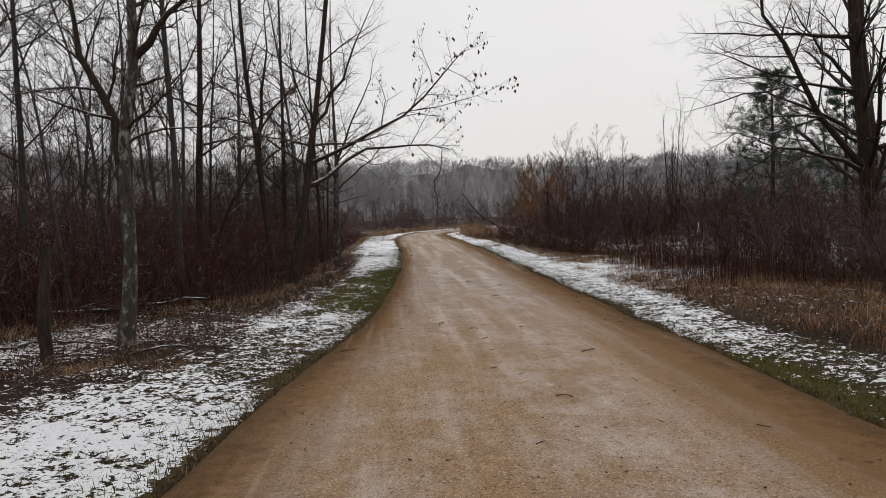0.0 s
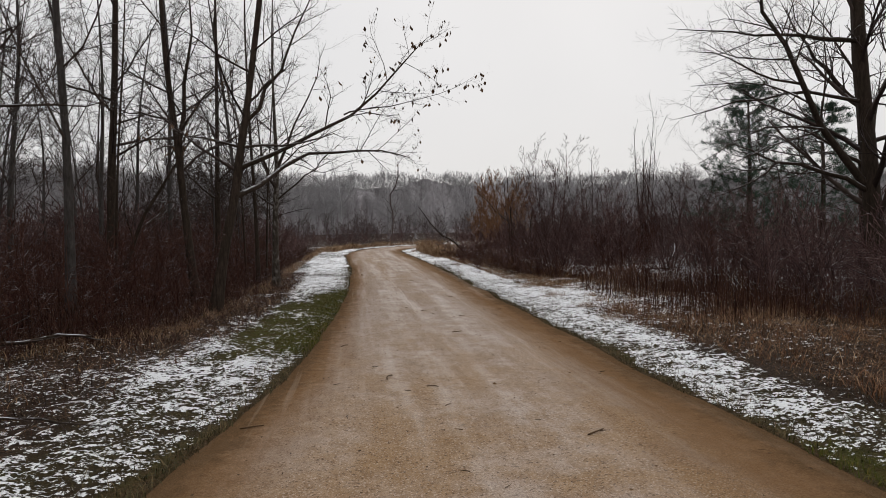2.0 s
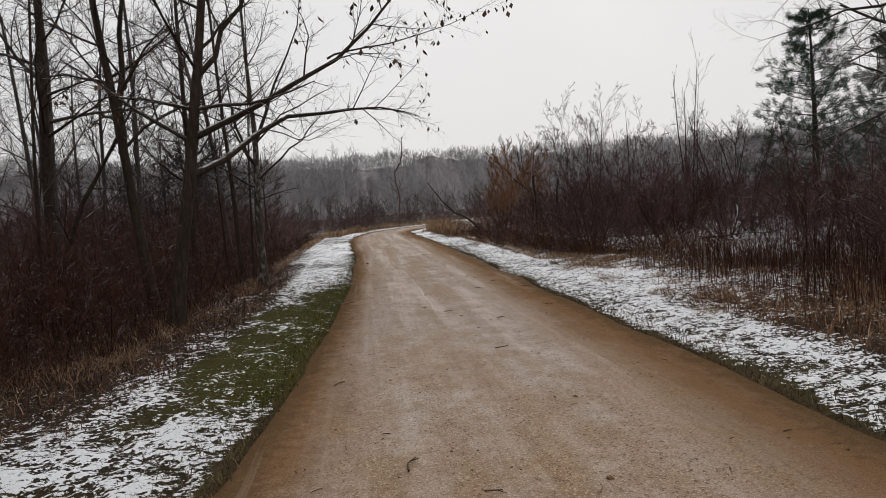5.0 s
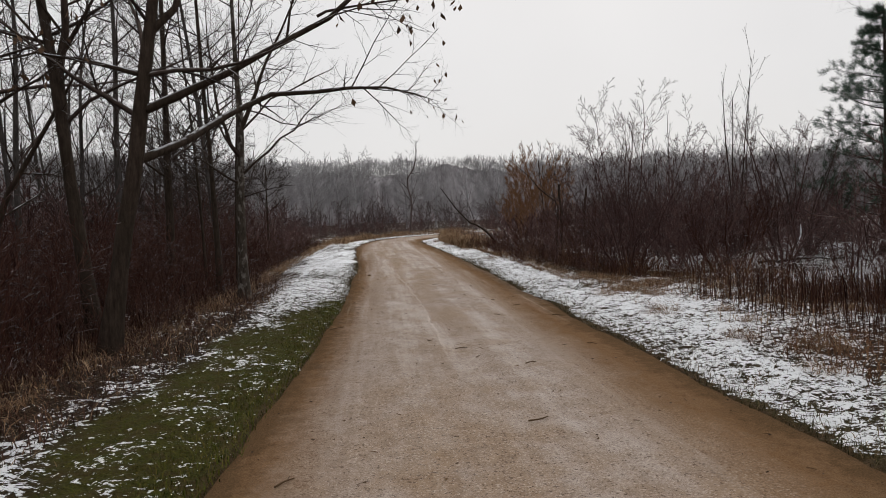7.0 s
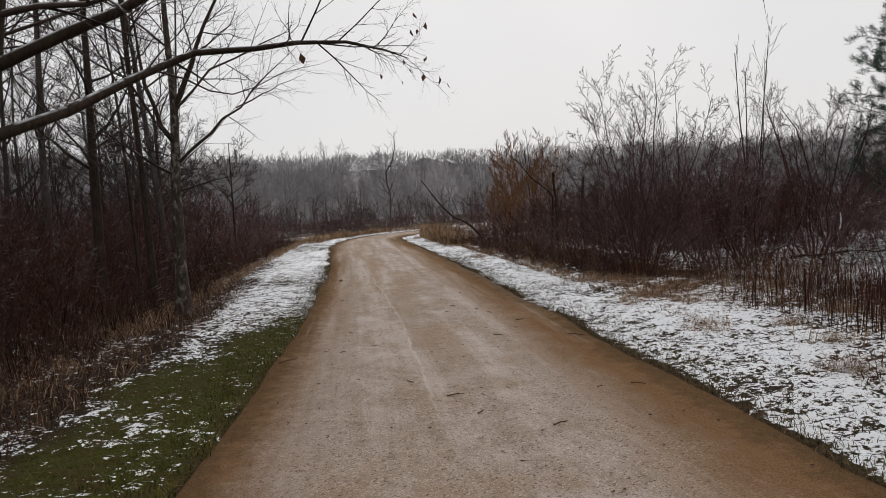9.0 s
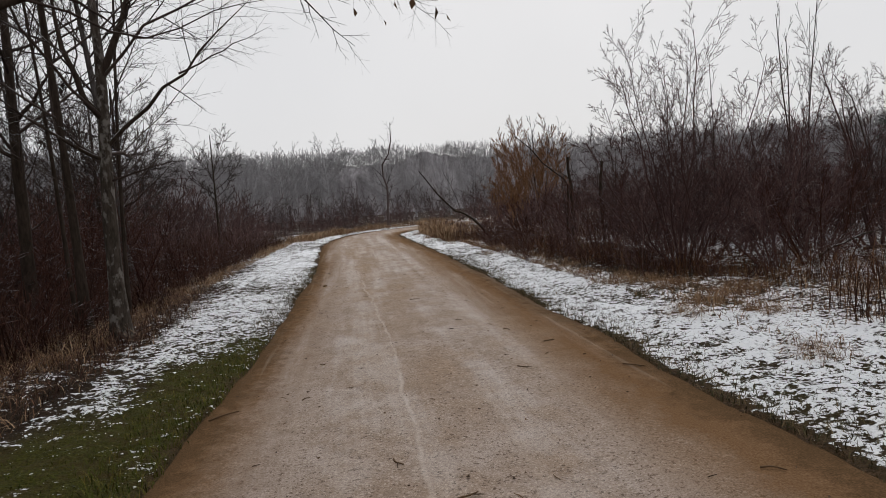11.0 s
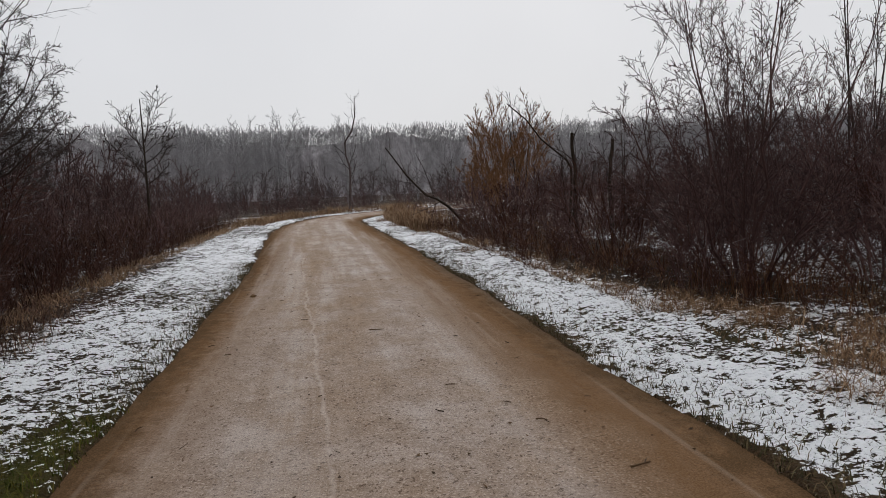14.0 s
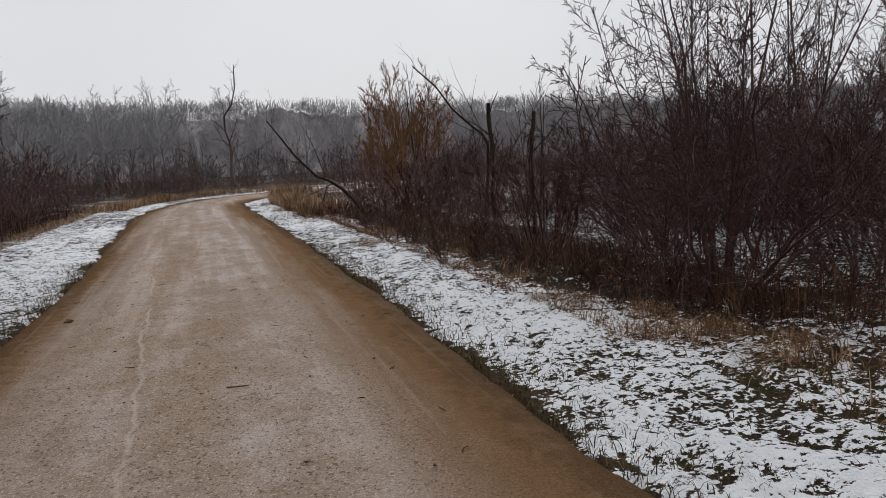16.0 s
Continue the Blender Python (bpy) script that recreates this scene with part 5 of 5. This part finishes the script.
limb_thing("fallen_branch", "fallen bare branch at the edge of the snow", "branch", (-3.3, 8.2), [(0, 0, 0.04), (0.6, 0.1, 0.12), (1.5, -0.1, 0.06)], 0.018, 100)
limb_thing("fallen_branch", "fallen twig half buried in snow", "branch", (-3.9, 6.3), [(0, 0, 0.03), (0.3, 0.3, 0.08), (0.55, 0.65, 0.05)], 0.012, 101)
limb_thing("fallen_branch", "snow-topped fallen branch under a bush", "branch", (8.0, 21.5), [(0, 0, 0.25), (0.8, 0.2, 0.5), (1.8, 0.3, 0.62)], 0.02, 102)
limb_thing("fallen_branch", "snow-topped fallen branch in the thicket", "branch", (9.4, 22.3), [(0, 0, 0.2), (0.9, -0.3, 0.3), (2.1, -0.4, 0.2)], 0.03, 103)


# ---- tussocks of arching dry grass ----
TUSSOCK = blades("rusty_straw", (0.075, 0.034, 0.016), (0.16, 0.086, 0.042), (0.33, 0.23, 0.14))


def tuft(seed, n, h):
    g = np.random.default_rng(seed)
    t = thing("grass_tuft", "arching rust-tan dry grass tuft in thin snow", "grass tuft", group="dry grass tufts")
    a, d = g.uniform(0, 6.28, n), 0.24 * np.sqrt(g.uniform(0, 1, n))
    az = g.uniform(0, 6.28) + g.normal(0, 1.1, n)
    reach = h * g.uniform(0.5, 2.2, n)
    rise = h * g.uniform(0.25, 1.15, n)
    out = np.stack([np.cos(az), np.sin(az), 0 * az], 1)
    side = np.stack([-np.sin(az), np.cos(az), 0 * az], 1) * g.uniform(0.0012, 0.003, n)[:, None]
    root = np.stack([d * np.cos(a), d * np.sin(a), 0 * a - 0.03], 1)
    rows = [root + out * (reach * u)[:, None] + np.array([0, 0, 1.0]) * (rise * f)[:, None] for u, f in ((0, 0), (0.22, 0.75), (0.6, 1.0), (0.95, 0.68), (1.12, 0.28))]
    v = np.stack([p + m * side * w for p, w in zip(rows, (1, 1, 0.9, 0.6, 0.15)) for m in (-1, 1)], 1).reshape(-1, 3)
    b = np.arange(n)[:, None] * 10
    q = np.concatenate([b + np.array([[2 * i, 2 * i + 1, 2 * i + 3, 2 * i + 2]]) for i in range(4)])
    tagged(part("straw", (v, q), TUSSOCK, t), kind="stuff")
    return t


TUFTS = [tuft(s, n, h) for s, n, h in ((111, 170, 0.17), (112, 130, 0.13), (113, 200, 0.2))]
rng = np.random.default_rng(120)
tuft_spots = [(5.2, 22.1), (4.95, 22.3), (5.55, 21.3), (5.25, 20.0), (4.85, 17.3), (4.9, 15.3), (4.85, 19.3), (5.3, 20.0), (5.5, 19.2), (5.9, 20.4), (4.8, 13.6), (5.4, 14.6), (5.6, 16.2), (5.0, 17.6), (5.8, 17.2),
              (-2.5, 7.3), (-2.9, 7.6), (-3.3, 7.2), (-2.6, 14.1), (-2.4, 17.9), (-2.2, 20.0), (-2.1, 21.0), (-2.0, 22.6), (5.6, 22.0), (6.0, 21.6), (6.5, 20.8), (5.2, 23.5), (5.3, 25.0)]
tuft_spots += [(right_edge(y) - rng.uniform(0.1, 1.0), y) for y in np.linspace(9, 44, 34)] + [(left_edge(y) + rng.uniform(-0.1, 0.5), y) for y in np.linspace(10, 44, 22)]
for i, (x, y) in enumerate(tuft_spots):
    m = pose(x, y, float(level(y)) + 0.01, 0, 0, rng.uniform(0, 360))
    if i < 3:
        TUFTS[i].matrix_basis = m
    else:
        copy_thing(TUFTS[i % 3], m @ Matrix.Scale(rng.uniform(0.6, 1.15), 4))


# ---- what lies on the path ----
def path_top(x, y):
    u = (x - x_left(y)) / (x_right(y) - x_left(y))
    return float(level(y)) + 0.006 + 0.014 * float(ramp01(min(u, 1 - u), 0.0, 0.3))


def path_litter():
    g = np.random.default_rng(131)
    lines, leaves = [], []
    for _ in range(150):
        y = 3 + 27 * g.uniform()
        u = g.beta(0.9, 0.9)
        x = float(x_left(y) + (x_right(y) - x_left(y)) * (0.02 + 0.96 * u))
        z = path_top(x, y) + 0.007
        a, l = g.uniform(0, 3.14), g.uniform(0.008, 0.045)
        b = a + g.normal(0, 0.5)
        p1 = np.array([x + l * math.cos(a), y + l * math.sin(a), z + g.uniform(0, 0.006)])
        p2 = p1 + (l * math.cos(b), l * math.sin(b), 0)
        r = g.uniform(0.0018, 0.0042)
        lines.append(([np.array([x, y, z]), p1, p2], [r, r, r * 0.6], 4))
    stuff("twig_litter", tubes(lines), LITTER, "small dark twigs scattered on the damp path", "twigs")
    n = 420
    y = 3 + 27 * g.uniform(0, 1, n)
    u = g.beta(0.8, 0.8, n)
    x = x_left(y) + (x_right(y) - x_left(y)) * (0.02 + 0.96 * u)
    at = np.stack([x, y, [path_top(a, b) + 0.014 for a, b in zip(x, y)]], 1)
    s = g.uniform(0.006, 0.02, n)
    az = g.uniform(0, 6.28, n)
    c, d = np.stack([np.cos(az), np.sin(az), 0 * az], 1) * s[:, None], np.stack([-np.sin(az), np.cos(az), 0 * az], 1) * (0.6 * s)[:, None]
    up = np.array([0, 0, 0.006])
    v = np.stack([at - c, at - d - up, at + c, at + up * 0.5, at + d - up], 1).reshape(-1, 3)
    b = np.arange(n)[:, None] * 5
    stuff("leaf_litter", (v, np.concatenate([b + np.array([[0, 1, 2, 3]]), b + np.array([[0, 3, 2, 4]])])), LITTER, "small dark leaf scraps scattered on the path", "leaves")


path_litter()


def stick(a, b, seed):
    g = np.random.default_rng(seed)
    a, b = np.array([*a, path_top(*a) + 0.010]), np.array([*b, path_top(*b) + 0.012])
    n = np.array([-(b - a)[1], (b - a)[0], 0])
    mid = (a + b) / 2 + n * g.uniform(-0.18, 0.18) + np.array([0, 0, 0.004])
    r = 0.0035 + 0.018 * min(float(np.linalg.norm(b - a)), 0.2)
    pts = curve_points([a - mid * (1, 1, 0), (0, 0, mid[2]), b - mid * (1, 1, 0)], 7)
    lines = [(pts, [r * (1 - 0.06 * i) for i in range(7)], 6)]
    if g.uniform() < 0.5:
        d = unit(pts[4] - pts[3]) + unit(n) * g.choice([-0.8, 0.8])
        lines.append(([pts[4], pts[4] + unit(d) * 0.04, pts[4] + unit(d) * 0.07], [r * 0.6, r * 0.5, r * 0.3], 4))
    ob = new("stick", quad_mesh("stick", *tubes(lines), LITTER))
    ob.matrix_basis = pose(mid[0], mid[1], 0)
    tagged(ob, "small dark fallen stick lying on the path", "stick", "sticks on the path")


for i, (a, b) in enumerate((
        ((-0.0, 17.43), (0.19, 17.58)), ((0.66, 17.66), (0.72, 17.7)), ((2.47, 17.98), (2.54, 17.89)), ((3.32, 17.73), (3.45, 17.59)), ((1.29, 16.22), (1.34, 16.12)),
        ((3.13, 15.53), (3.23, 15.46)), ((2.95, 18.83), (3.07, 18.86)), ((0.96, 9.12), (1.06, 9.1)), ((0.57, 9.54), (0.63, 9.75)),
        ((-0.74, 7.95), (-0.55, 8.0)), ((1.04, 8.29), (1.1, 8.33)), ((1.28, 5.42), (1.41, 5.35)), ((2.46, 4.4), (2.52, 4.32)), ((2.0, 7.19), (2.17, 7.31)),
        ((2.19, 14.66), (2.31, 14.71)), ((0.03, 11.88), (0.13, 11.99)), ((1.77, 12.77), (1.94, 12.84)), ((2.71, 19.6), (2.77, 19.56)), ((1.92, 22.51), (2.06, 22.48)),
        ((1.57, 15.61), (1.68, 15.65)), ((1.73, 15.08), (1.79, 15.15)))):
    stick(a, b, 500 + i)


def clod(at, size, seed):
    """A dark stone or clump, half sunk in the path."""
    bm = bmesh.new()
    bmesh.ops.create_icosphere(bm, subdivisions=2, radius=size)
    for v in bm.verts:
        v.co *= 0.75 + 0.5 * noise.noise(v.co * (1.3 / size) + Vector((seed, 0, 0)))
        v.co.z *= 0.6
    me = bpy.data.meshes.new("stone")
    bm.to_mesh(me)
    bm.free()
    me.materials.append(LITTER)
    ob = new("stone", me)
    ob.matrix_basis = pose(at[0], at[1], path_top(*at) + size * 0.3)
    tagged(ob, "small dark wet stone half sunk in the path", "stone")


clod((1.67, 9.08), 0.028, 3)
clod((0.52, 25.35), 0.05, 4)
